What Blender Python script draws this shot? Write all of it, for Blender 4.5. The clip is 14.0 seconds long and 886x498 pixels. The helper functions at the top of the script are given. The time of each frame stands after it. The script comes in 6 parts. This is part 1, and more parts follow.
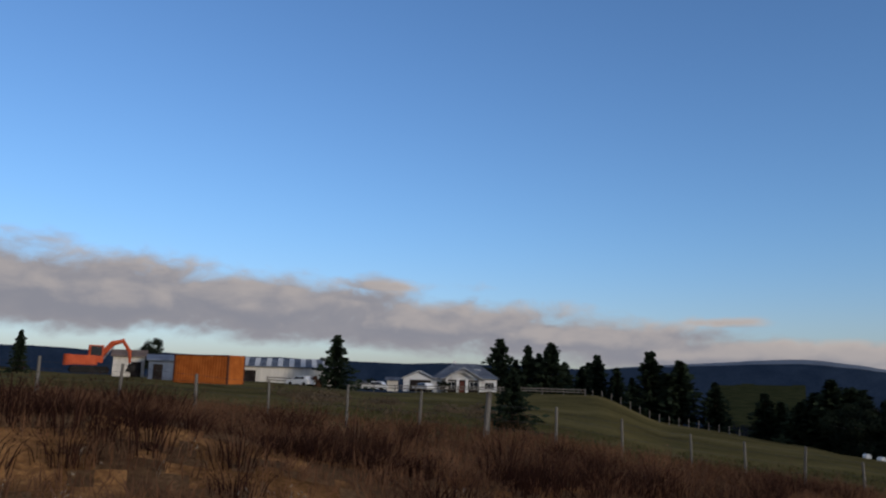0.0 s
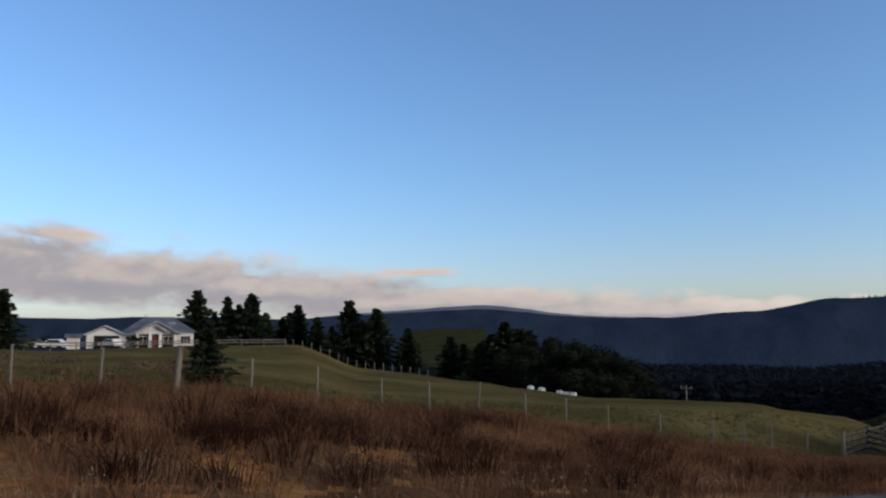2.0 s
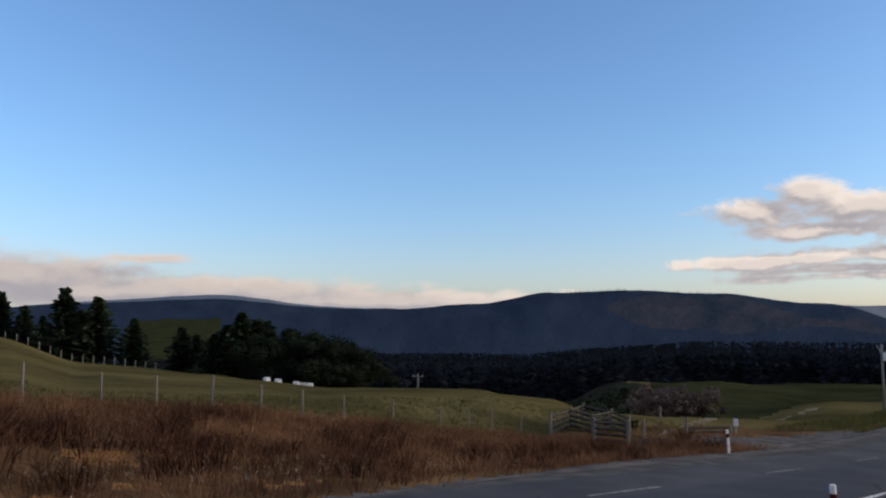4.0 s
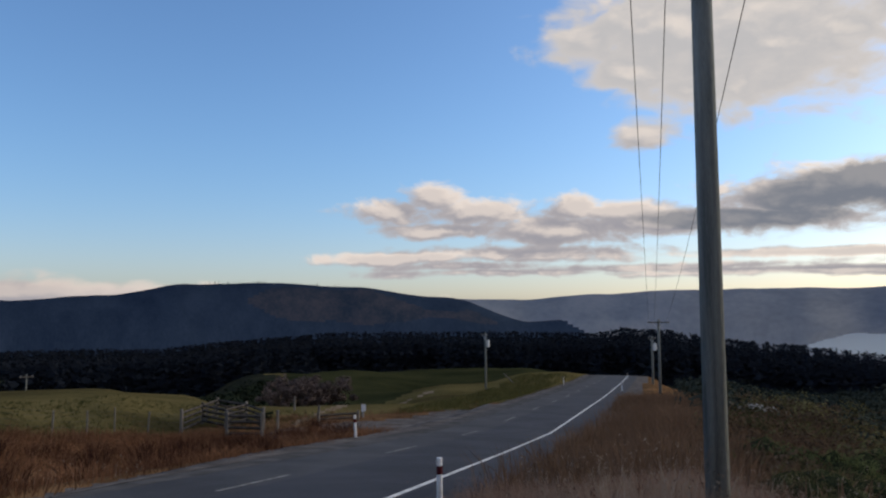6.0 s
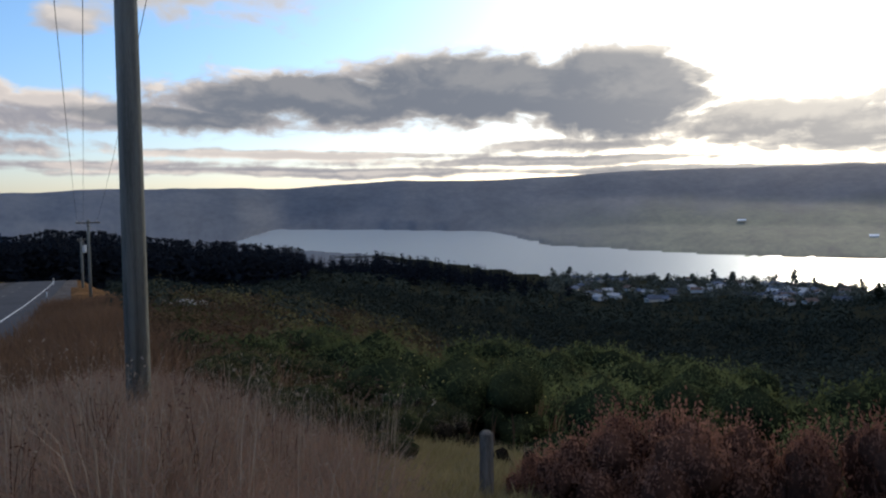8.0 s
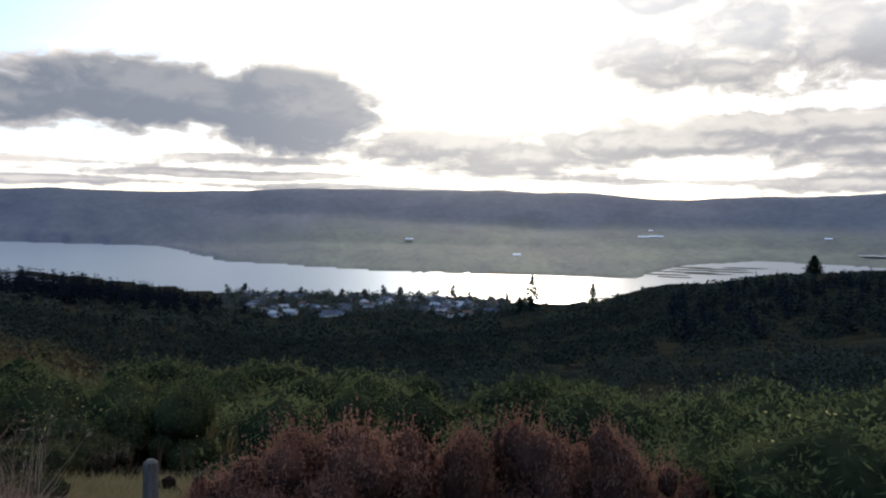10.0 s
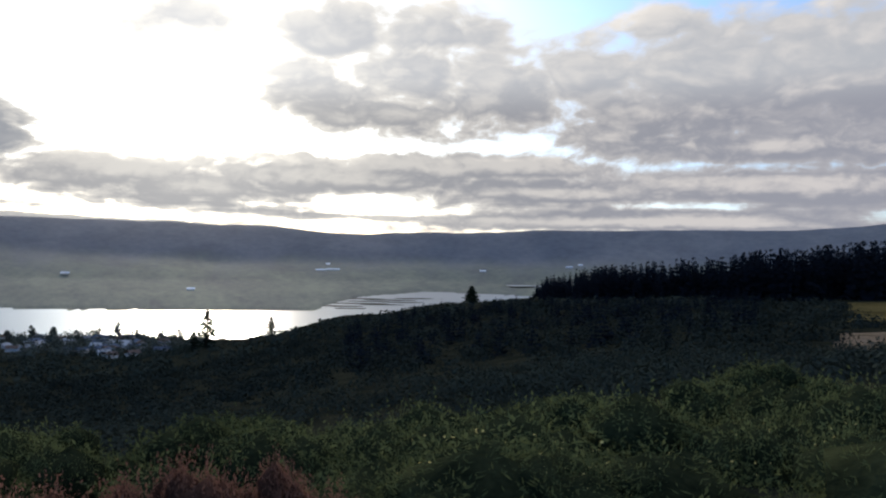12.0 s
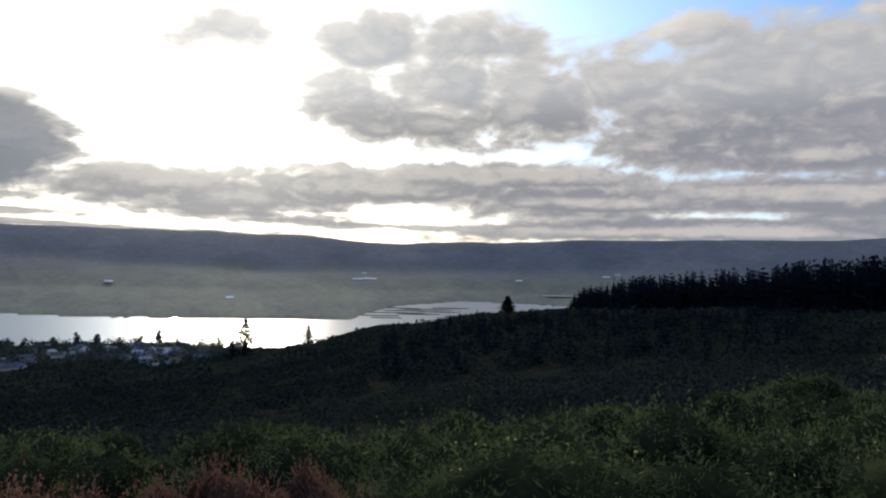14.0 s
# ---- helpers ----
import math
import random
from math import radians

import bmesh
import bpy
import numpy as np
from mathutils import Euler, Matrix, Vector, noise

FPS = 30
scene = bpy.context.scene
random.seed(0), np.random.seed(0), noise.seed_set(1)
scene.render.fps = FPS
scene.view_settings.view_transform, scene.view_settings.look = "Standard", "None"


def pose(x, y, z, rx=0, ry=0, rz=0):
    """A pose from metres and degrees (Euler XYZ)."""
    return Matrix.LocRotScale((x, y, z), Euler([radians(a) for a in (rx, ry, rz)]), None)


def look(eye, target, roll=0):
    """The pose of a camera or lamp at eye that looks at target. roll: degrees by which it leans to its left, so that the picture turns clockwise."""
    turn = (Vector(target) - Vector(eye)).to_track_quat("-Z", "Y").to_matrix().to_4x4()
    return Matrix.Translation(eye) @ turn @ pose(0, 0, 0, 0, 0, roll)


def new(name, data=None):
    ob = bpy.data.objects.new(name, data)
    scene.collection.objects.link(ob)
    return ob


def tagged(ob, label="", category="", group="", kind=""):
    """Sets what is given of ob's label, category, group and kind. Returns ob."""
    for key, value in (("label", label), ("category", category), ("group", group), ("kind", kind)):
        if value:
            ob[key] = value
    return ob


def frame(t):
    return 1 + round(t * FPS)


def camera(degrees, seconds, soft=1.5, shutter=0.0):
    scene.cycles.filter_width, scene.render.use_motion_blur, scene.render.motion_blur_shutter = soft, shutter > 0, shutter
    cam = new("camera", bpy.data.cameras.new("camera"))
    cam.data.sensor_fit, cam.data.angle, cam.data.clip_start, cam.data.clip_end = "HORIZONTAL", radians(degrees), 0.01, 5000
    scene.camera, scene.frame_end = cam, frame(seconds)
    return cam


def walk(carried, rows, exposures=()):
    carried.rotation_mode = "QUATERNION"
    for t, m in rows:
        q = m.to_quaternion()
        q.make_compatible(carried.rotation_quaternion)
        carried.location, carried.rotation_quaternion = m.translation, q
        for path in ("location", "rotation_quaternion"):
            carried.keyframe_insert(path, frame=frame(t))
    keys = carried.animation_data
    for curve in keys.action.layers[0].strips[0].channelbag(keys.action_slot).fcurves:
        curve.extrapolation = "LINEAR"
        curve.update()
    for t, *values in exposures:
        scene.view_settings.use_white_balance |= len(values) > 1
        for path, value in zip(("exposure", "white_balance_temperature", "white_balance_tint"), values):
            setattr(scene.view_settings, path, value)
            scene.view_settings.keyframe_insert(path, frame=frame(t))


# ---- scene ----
# The eye stands at EYE metres over the grass beside the road; AZ angles are
# degrees clockwise from +Y, elevations in degrees from the eye.
EYE = 1.65
LENS = 60.4
cam = camera(LENS, 14.0, soft=2.2)
PATH = [
    (0.0, 71.12, 9.54, -1.62, -0.107, -0.105, 0.008),
    (0.5, 58.92, 8.26, -1.08, -0.106, -0.053, 0.001),
    (1.0, 55.17, 8.95, -1.17, -0.071, 0.022, 0.005),
    (1.5, 52.83, 9.71, 0.04, -0.060, 0.041, 0.011),
    (2.0, 49.16, 6.07, 0.32, -0.073, 0.063, 0.017),
    (2.5, 44.26, 6.41, -0.48, -0.099, 0.081, 0.002),
    (2.7, 41.93, 6.43, -0.49, -0.105, 0.093, -0.001),
    (4.8, 20.75, 4.96, 0.53, -0.155, 0.103, 0.040),
    (5.0, 17.70, 5.02, 0.62, -0.144, 0.105, 0.039),
    (5.5, 9.08, 5.02, 0.92, -0.104, 0.121, 0.026),
    (6.0, 3.25, 4.63, 0.29, -0.068, 0.132, 0.009),
    (6.5, -5.57, 4.94, 0.55, -0.032, 0.107, 0.025),
    (7.0, -15.91, 2.22, 0.38, 0.010, 0.078, 0.011),
    (7.5, -25.40, -1.03, 1.99, 0.037, 0.034, -0.018),
    (8.0, -37.37, -3.25, 0.64, 0.083, -0.003, -0.028),
    (8.5, -44.93, -3.50, 0.83, 0.125, -0.023, -0.052),
    (8.7, -48.75, -2.83, -0.18, 0.142, -0.031, -0.052),
    (10.8, -68.83, -1.50, -1.54, 0.083, 0.022, -0.009),
    (11.0, -71.93, -0.95, -2.14, 0.088, 0.015, 0.000),
    (11.5, -78.41, -0.83, -1.96, 0.093, -0.044, 0.007),
    (12.0, -85.18, 0.99, -1.18, 0.111, -0.087, 0.002),
    (12.5, -88.44, 1.05, -0.33, 0.125, -0.128, -0.007),
    (13.0, -85.30, 2.83, -2.06, 0.105, -0.116, -0.004),
    (13.5, -81.62, 1.02, -1.95, 0.108, -0.110, -0.004),
    (14.0, -82.47, 1.66, -1.35, 0.116, -0.136, -0.033),
]

walk(cam, [(t, pose(dx, dy, EYE + dz, 90 + p, r, y)) for t, y, p, r, dx, dy, dz in PATH],
     exposures=[(0.0, -0.42, 6500, 10), (0.5, -0.16, 6550, 10), (1.5, -0.04, 6850, 11), (2.7, 0.10, 7000, 12), (5.0, 0.15, 7050, 12), (6.5, -0.07, 6800, 11),
                (8.0, 0.0, 6650, 10), (8.7, 0.2, 6600, 10), (10.8, 0.33, 6450, 10), (11.5, 0.18, 6400, 10), (12.5, -0.2, 6350, 9), (13.5, -0.25, 6400, 9), (14.0, -0.22, 6400, 9)])

SUN_AZ, SUN_EL = 67.0, 12.5
SKY_R, SKY_G, SKY_B = 0.128, 0.172, 0.233
SUN_POWER = 1.7


# ---- node helpers ----
class Nodes:
    """A small wrapper that adds and links shader nodes."""

    def __init__(self, tree):
        self.tree = tree
        tree.nodes.clear()

    def add(self, kind, **props):
        n = self.tree.nodes.new(kind)
        for k, v in props.items():
            setattr(n, k, v)
        return n

    def put(self, socket, value):
        if isinstance(value, bpy.types.NodeSocket):
            self.tree.links.new(value, socket)
        elif value is not None:
            socket.default_value = value

    def math(self, op, a, b=None, c=None, clamp=False):
        n = self.add("ShaderNodeMath", operation=op, use_clamp=clamp)
        for i, v in enumerate((a, b, c)):
            self.put(n.inputs[i], v)
        return n.outputs[0]

    def vmath(self, op, a, b=None):
        n = self.add("ShaderNodeVectorMath", operation=op)
        self.put(n.inputs[0], a)
        self.put(n.inputs[1], b)
        return n.outputs["Value"] if op in ("DOT_PRODUCT", "LENGTH", "DISTANCE") else n.outputs[0]

    def mix(self, fac, a, b):
        n = self.add("ShaderNodeMix", data_type="RGBA")
        self.put(n.inputs[0], fac)
        self.put(n.inputs[6], a)
        self.put(n.inputs[7], b)
        return n.outputs[2]

    def noise(self, vec, scale, detail=4.0, rough=0.55, dist=0.0, dims="3D"):
        n = self.add("ShaderNodeTexNoise", noise_dimensions=dims)
        self.put(n.inputs["Vector"], vec)
        n.inputs["Scale"].default_value = scale
        n.inputs["Detail"].default_value = detail
        n.inputs["Roughness"].default_value = rough
        n.inputs["Distortion"].default_value = dist
        return n.outputs[0]

    def ramp(self, fac, stops):
        n = self.add("ShaderNodeValToRGB")
        el = n.color_ramp.elements
        while len(el) < len(stops):
            el.new(0.5)
        for e, (p, c) in zip(el, stops):
            e.position, e.color = p, (*c, 1) if len(c) == 3 else c
        self.put(n.inputs[0], fac)
        return n.outputs[0]

    def smooth(self, v, lo, hi, a=0.0, b=1.0):
        n = self.add("ShaderNodeMapRange", interpolation_type="SMOOTHSTEP")
        self.put(n.inputs[0], v)
        for i, q in enumerate((lo, hi, a, b)):
            n.inputs[1 + i].default_value = q
        return n.outputs[0]


def rgb(r, g, b):
    return (r, g, b, 1.0)


# ---- world: evening sky with broken cloud round a veiled low sun ----
world = bpy.data.worlds.new("evening_sky")
scene.world = world
world.use_nodes = True
W = Nodes(world.node_tree)
sky = W.add("ShaderNodeTexSky", sky_type="NISHITA", sun_disc=False)
sky.sun_elevation, sky.sun_rotation = radians(SUN_EL), radians(SUN_AZ)
sky.air_density, sky.dust_density, sky.ozone_density = 1.0, 0.8, 2.0
sky_light = W.vmath("MULTIPLY", sky.outputs[0], (SKY_R, SKY_G, SKY_B))
way = W.add("ShaderNodeTexCoord").outputs["Generated"]
split = W.add("ShaderNodeSeparateXYZ")
W.put(split.inputs[0], way)
az = W.math("MULTIPLY", W.math("ARCTAN2", split.outputs[0], split.outputs[1]), 57.29578)
el = W.math("MULTIPLY", W.math("ARCSINE", split.outputs[2]), 57.29578)
flat = W.add("ShaderNodeCombineXYZ")
W.put(flat.inputs[0], W.math("MULTIPLY", az, 0.55))
W.put(flat.inputs[1], el)
swell = W.noise(flat.outputs[0], 0.085, 3.0, 0.5, 0.4)
stir = W.add("ShaderNodeTexNoise")
W.put(stir.inputs["Vector"], flat.outputs[0])
stir.inputs["Scale"].default_value, stir.inputs["Detail"].default_value = 0.30, 3.0
stirred = W.vmath("MULTIPLY", W.vmath("SUBTRACT", stir.outputs["Color"], (0.5, 0.5, 0.5)), (2.2, 1.7, 0.0))


def most(values):
    out = values[0]
    for v in values[1:]:
        out = W.math("MAXIMUM", out, v)
    return out


def bell(v, width):
    q = W.math("DIVIDE", v, width)
    return W.math("POWER", 2.71828, W.math("MULTIPLY", W.math("MULTIPLY", q, q), -1.0))


# ovals of cloud: bearing, elevation, half width, half height, weight
BANK = ((-125, 5.5, 20, 4.0, 1.0), (-104, 5.0, 20, 2.6, 1.0), (-95, 4.6, 12, 2.3, 1.2), (-86, 4.6, 13, 2.2, 1.0), (-72, 3.6, 12, 1.7, 1.0),
        (-62, 2.9, 11, 1.45, 1.0), (-50, 2.0, 15, 1.0, 1.0), (-36, 1.35, 15, 0.75, 1.0), (-24, 0.9, 13, 0.5, 1.0),
        (-76, 6.6, 3.2, 0.30, 0.3), (-50.4, 4.3, 1.6, 0.22, 0.3))
CUMULUS = ((-4.1, 8.3, 2.4, 1.2, 1.1), (-7.6, 7.2, 3.4, 1.0, 1.0), (-1.0, 7.3, 4.2, 1.0, 1.0), (6.6, 7.4, 2.0, 1.1, 1.1), (10.5, 7.0, 4.4, 0.9, 1.1),
           (5.5, 5.9, 6.0, 1.1, 1.3), (-3.8, 5.9, 4.6, 0.6, 1.1), (12.5, 6.1, 5.5, 1.0, 1.2), (-6.4, 3.9, 5.2, 0.5, 1.0), (-1.8, 3.3, 4.6, 0.36, 0.9),
           (3.0, 4.2, 7.5, 0.6, 0.8), (1.0, 2.8, 7.0, 0.3, 0.8), (12.0, 3.0, 9.0, 0.3, 0.8),
           (22, 2.6, 13, 0.32, 0.9), (33, 2.5, 12, 0.34, 0.9), (27, 3.8, 14, 0.34, 0.9), (46, 4.4, 7.5, 0.6, 0.8), (47, 3.3, 20, 0.36, 0.9),
           (54, 2.5, 18, 0.24, 0.8), (72, 3.3, 10, 0.4, 0.7), (100, 3.2, 26, 1.2, 1.0), (113, 2.2, 18, 1.4, 1.0))
LONG = ((49.6, 8.1, 7.4, 3.5, 2.2), (40, 8.5, 12, 2.9, 1.9), (28.5, 7.9, 11, 2.0, 1.7), (18.5, 6.4, 9, 1.0, 1.3))
HIGH = ((60, 5.2, 7, 1.1, 1.2), (67, 4.8, 10, 1.9, 1.3), (76.5, 6.0, 14, 1.8, 1.4), (93, 5.2, 16, 1.6, 1.3), (110, 5.4, 18, 2.0, 1.3), (109, 8.6, 14, 1.6, 1.1), (62, 5.8, 8, 1.5, 1.3),
        (65.6, 16.4, 4.8, 2.0, 1.1), (75.5, 12.2, 5.0, 2.9, 1.1), (80.5, 10.7, 8.0, 1.6, 1.2), (77, 16.6, 5.0, 2.2, 1.0), (84.5, 16.4, 5.0, 2.4, 1.0),
        (89, 12.2, 6.5, 3.3, 1.2), (84, 13.4, 8.0, 4.0, 0.9), (95.5, 13.0, 5.0, 3.6, 1.0), (86, 7.2, 12, 1.2, 1.2), (99, 10.6, 6.0, 3.0, 1.2), (104, 12.4, 8.5, 4.9, 1.3), (113, 12.6, 10, 5.2, 1.3), (125, 11.5, 14, 6.0, 1.2), (100.5, 17.2, 3.0, 1.4, 0.9),
        (20, 17.8, 8.5, 4.8, 1.1), (14, 19.6, 8, 3.6, 1.1), (7.8, 19.2, 3.0, 2.0, 1.1), (10.6, 17.2, 3.0, 1.4, 1.0), (12, 13.0, 1.8, 0.9, 0.7),
        (31, 21.0, 11, 3.8, 1.0), (43, 22.5, 12, 4.5, 0.9))


def oval_group():
    """How far inside an oval a direction lies: positive within, 0 at the rim; undersides are flatter than tops."""
    tree = bpy.data.node_groups.new("cloud_oval", "ShaderNodeTree")
    g = Nodes(tree)
    for name in ("a", "e", "az0", "el0", "ra", "re", "power", "belly"):
        tree.interface.new_socket(name, in_out="INPUT", socket_type="NodeSocketFloat")
    tree.interface.new_socket("depth", in_out="OUTPUT", socket_type="NodeSocketFloat")
    i = g.add("NodeGroupInput").outputs
    u = g.math("DIVIDE", g.math("SUBTRACT", i[0], i[2]), i[4])
    v = g.math("DIVIDE", g.math("SUBTRACT", i[1], i[3]), i[5])
    v = g.math("MAXIMUM", v, g.math("MULTIPLY", v, i[7]))
    d = g.math("SQRT", g.math("MULTIPLY_ADD", u, u, g.math("MULTIPLY", v, v)))
    g.put(g.add("NodeGroupOutput").inputs[0], g.math("MULTIPLY", g.math("SUBTRACT", 1.0, d), i[6]))
    return tree


OVAL = oval_group()


def ovals(group, a, e, belly=1.15):
    """The deepest of a group's ovals at a direction."""
    found = []
    for shape in group:
        n = W.add("ShaderNodeGroup", node_tree=OVAL)
        W.put(n.inputs[0], a)
        W.put(n.inputs[1], e)
        for k, q in enumerate((*shape, -belly)):
            n.inputs[2 + k].default_value = q
        found.append(n.outputs[0])
    return most(found)


sheet = W.add("ShaderNodeCombineXYZ")
W.put(sheet.inputs[0], W.math("MULTIPLY", az, 0.09))
W.put(sheet.inputs[1], el)
layer = W.noise(sheet.outputs[0], 0.75, 4.0, 0.5, 0.3)
layered = W.math("MULTIPLY", bell(W.math("SUBTRACT", el, 3.4), 2.4), W.smooth(az, 5.0, 40.0))
deck = W.math("SUBTRACT", W.math("MULTIPLY", W.smooth(swell, 0.45, 0.75), 0.7), W.smooth(el, 60.0, 26.0, 0.0, 2.2))
away = W.math("SUBTRACT", W.math("MULTIPLY", W.smooth(swell, 0.45, 0.7), 0.6), W.smooth(W.math("ABSOLUTE", az), 150.0, 130.0, 0.0, 2.2))


def density(a, e, vec):
    """Depth of cloud along a direction, and of the long dark cloud alone."""
    turned = W.vmath("ADD", vec, stirred)
    big = W.noise(turned, 0.20, 3.0, 0.5)
    fine = W.noise(turned, 0.62, 5.0, 0.50)
    curl = W.noise(turned, 1.5, 5.0, 0.55)
    e_w = W.math("MULTIPLY_ADD", W.math("SUBTRACT", big, 0.5), W.smooth(a, -12.0, -32.0, 2.2, 0.9), e)
    a_w = W.math("MULTIPLY_ADD", W.math("SUBTRACT", swell, 0.5), 5.0, a)
    dark_one = ovals(LONG, a_w, e_w, 0.95)
    d = most([ovals(BANK, a_w, e_w), ovals(CUMULUS, a_w, W.math("MULTIPLY_ADD", W.math("SUBTRACT", big, 0.5), 1.0, e)), dark_one, ovals(HIGH, a_w, e_w), deck, away])
    d = W.math("MULTIPLY_ADD", W.math("SUBTRACT", big, 0.33), 1.2, d)
    d = W.math("MULTIPLY_ADD", W.math("SUBTRACT", fine, 0.5), W.math("MULTIPLY", W.smooth(a, -12.0, -32.0, 1.0, 0.75), W.math("SUBTRACT", 1.7, W.math("MULTIPLY", layered, 1.0))), d)
    d = W.math("MULTIPLY_ADD", W.math("SUBTRACT", curl, 0.5), W.math("MULTIPLY", W.smooth(a, -12.0, -32.0, 1.0, 0.4), W.smooth(e, 15.0, 9.0, 0.2, 1.0)), d)
    return d, dark_one


deep, long_cloud = density(az, el, flat.outputs[0])
# the same a little way towards the sun
side = W.math("MULTIPLY", W.math("SUBTRACT", SUN_AZ, az), 0.05)
side = W.math("MINIMUM", W.math("MAXIMUM", side, -1.0), 1.0)
step_a, step_e = W.math("MULTIPLY", side, 1.3), 0.95
ahead = W.add("ShaderNodeCombineXYZ")
az_on, el_on = W.math("ADD", az, step_a), W.math("ADD", el, step_e)
W.put(ahead.inputs[0], W.math("MULTIPLY", az_on, 0.55))
W.put(ahead.inputs[1], el_on)
deep_on, _ = density(az_on, el_on, ahead.outputs[0])
deep = W.math("MULTIPLY_ADD", W.math("SUBTRACT", layer, 0.5), W.math("MULTIPLY", layered, 2.6), deep)
cover = W.smooth(deep, -0.28, 0.50)
thick = W.smooth(deep, 0.05, 0.95)
sun_way = (math.sin(radians(SUN_AZ)) * math.cos(radians(SUN_EL)), math.cos(radians(SUN_AZ)) * math.cos(radians(SUN_EL)), math.sin(radians(SUN_EL)))
gap = W.math("MULTIPLY", W.math("ARCCOSINE", W.vmath("DOT_PRODUCT", way, sun_way)), 57.29578)
near_sun = bell(gap, 32.0)
halo = W.math("POWER", 2.71828, W.math("MULTIPLY", W.math("DIVIDE", gap, 9.0), -1.0))
# lit where the cloud thins towards the sun
sunny = W.smooth(W.math("SUBTRACT", deep, deep_on), -0.15, 1.0)
dark = W.smooth(long_cloud, 0.0, 0.45)
upper = W.smooth(el, 10.5, 14.0)
rim = W.math("SUBTRACT", 1.0, thick)
heart = W.math("MULTIPLY_ADD", thick, -0.35, 0.95)
heart = W.math("MULTIPLY", heart, W.math("SUBTRACT", 1.0, W.math("MULTIPLY", dark, 0.72)))
heart = W.math("MULTIPLY", heart, W.math("SUBTRACT", 1.0, W.math("MULTIPLY", W.math("MULTIPLY", near_sun, thick), 0.55)))
lining = W.math("MAXIMUM", sunny, near_sun)
bright = W.math("MAXIMUM", W.math("MULTIPLY", rim, W.math("MULTIPLY_ADD", lining, 0.62, 0.22)), W.math("MULTIPLY", sunny, heart))
lit = W.mix(W.smooth(az, -45.0, -5.0), rgb(0.66, 0.59, 0.555), rgb(0.88, 0.80, 0.745))
lit = W.mix(near_sun, lit, rgb(1.25, 1.16, 1.00))
grey = W.mix(near_sun, rgb(0.335, 0.34, 0.395), rgb(0.295, 0.297, 0.312))
grey = W.mix(upper, grey, rgb(0.51, 0.52, 0.55))
grey = W.mix(W.math("MULTIPLY", dark, W.smooth(az, 60.0, 42.0, 0.55, 1.0)), grey, rgb(0.185, 0.212, 0.265))
body = W.mix(bright, grey, lit)


def tinted(colour, amount):
    v = W.vmath("SCALE", colour)
    W.put(v.node.inputs["Scale"], amount)
    return v


glow = tinted((1.0, 0.94, 0.84), W.math("MULTIPLY", halo, 2.0))
veil = tinted((1.0, 0.96, 0.88), W.math("MULTIPLY", near_sun, 0.36))
low = W.math("MULTIPLY", bell(W.math("SUBTRACT", az, 62.0), 52.0), bell(el, 6.5))
warm = tinted((1.0, 0.84, 0.64), W.math("MULTIPLY", low, 0.22))
mist = tinted((0.62, 0.60, 0.60), W.math("MULTIPLY", bell(el, 5.0), 0.12))
sky_light = W.vmath("MULTIPLY", sky_light, W.mix(bell(el, 7.0), rgb(1, 1, 1), rgb(0.97, 0.84, 0.93)))
clear = W.vmath("ADD", W.vmath("ADD", W.vmath("ADD", sky_light, glow), W.vmath("ADD", veil, warm)), mist)
clear = W.vmath("MULTIPLY", clear, W.mix(low, rgb(1, 1, 1), rgb(0.90, 0.81, 0.68)))
body = W.vmath("ADD", body, tinted((1.0, 0.94, 0.84), W.math("MULTIPLY", halo, 0.5)))
shown = W.mix(cover, clear, body)
bg = W.add("ShaderNodeBackground")
W.put(bg.inputs[0], shown)
bg.inputs[1].default_value = 1.0
W.put(W.add("ShaderNodeOutputWorld").inputs[0], bg.outputs[0])


# ---- the veiled sun ----
sun = new("sun", bpy.data.lights.new("sun", "SUN"))
sun.data.energy, sun.data.angle, sun.data.color = SUN_POWER, radians(10), (1.0, 0.86, 0.68)
sa, se = radians(SUN_AZ), radians(SUN_EL)
sun.matrix_world = look((0, 0, 200), (-math.sin(sa) * math.cos(se), -math.cos(sa) * math.cos(se), 200 - math.sin(se)))

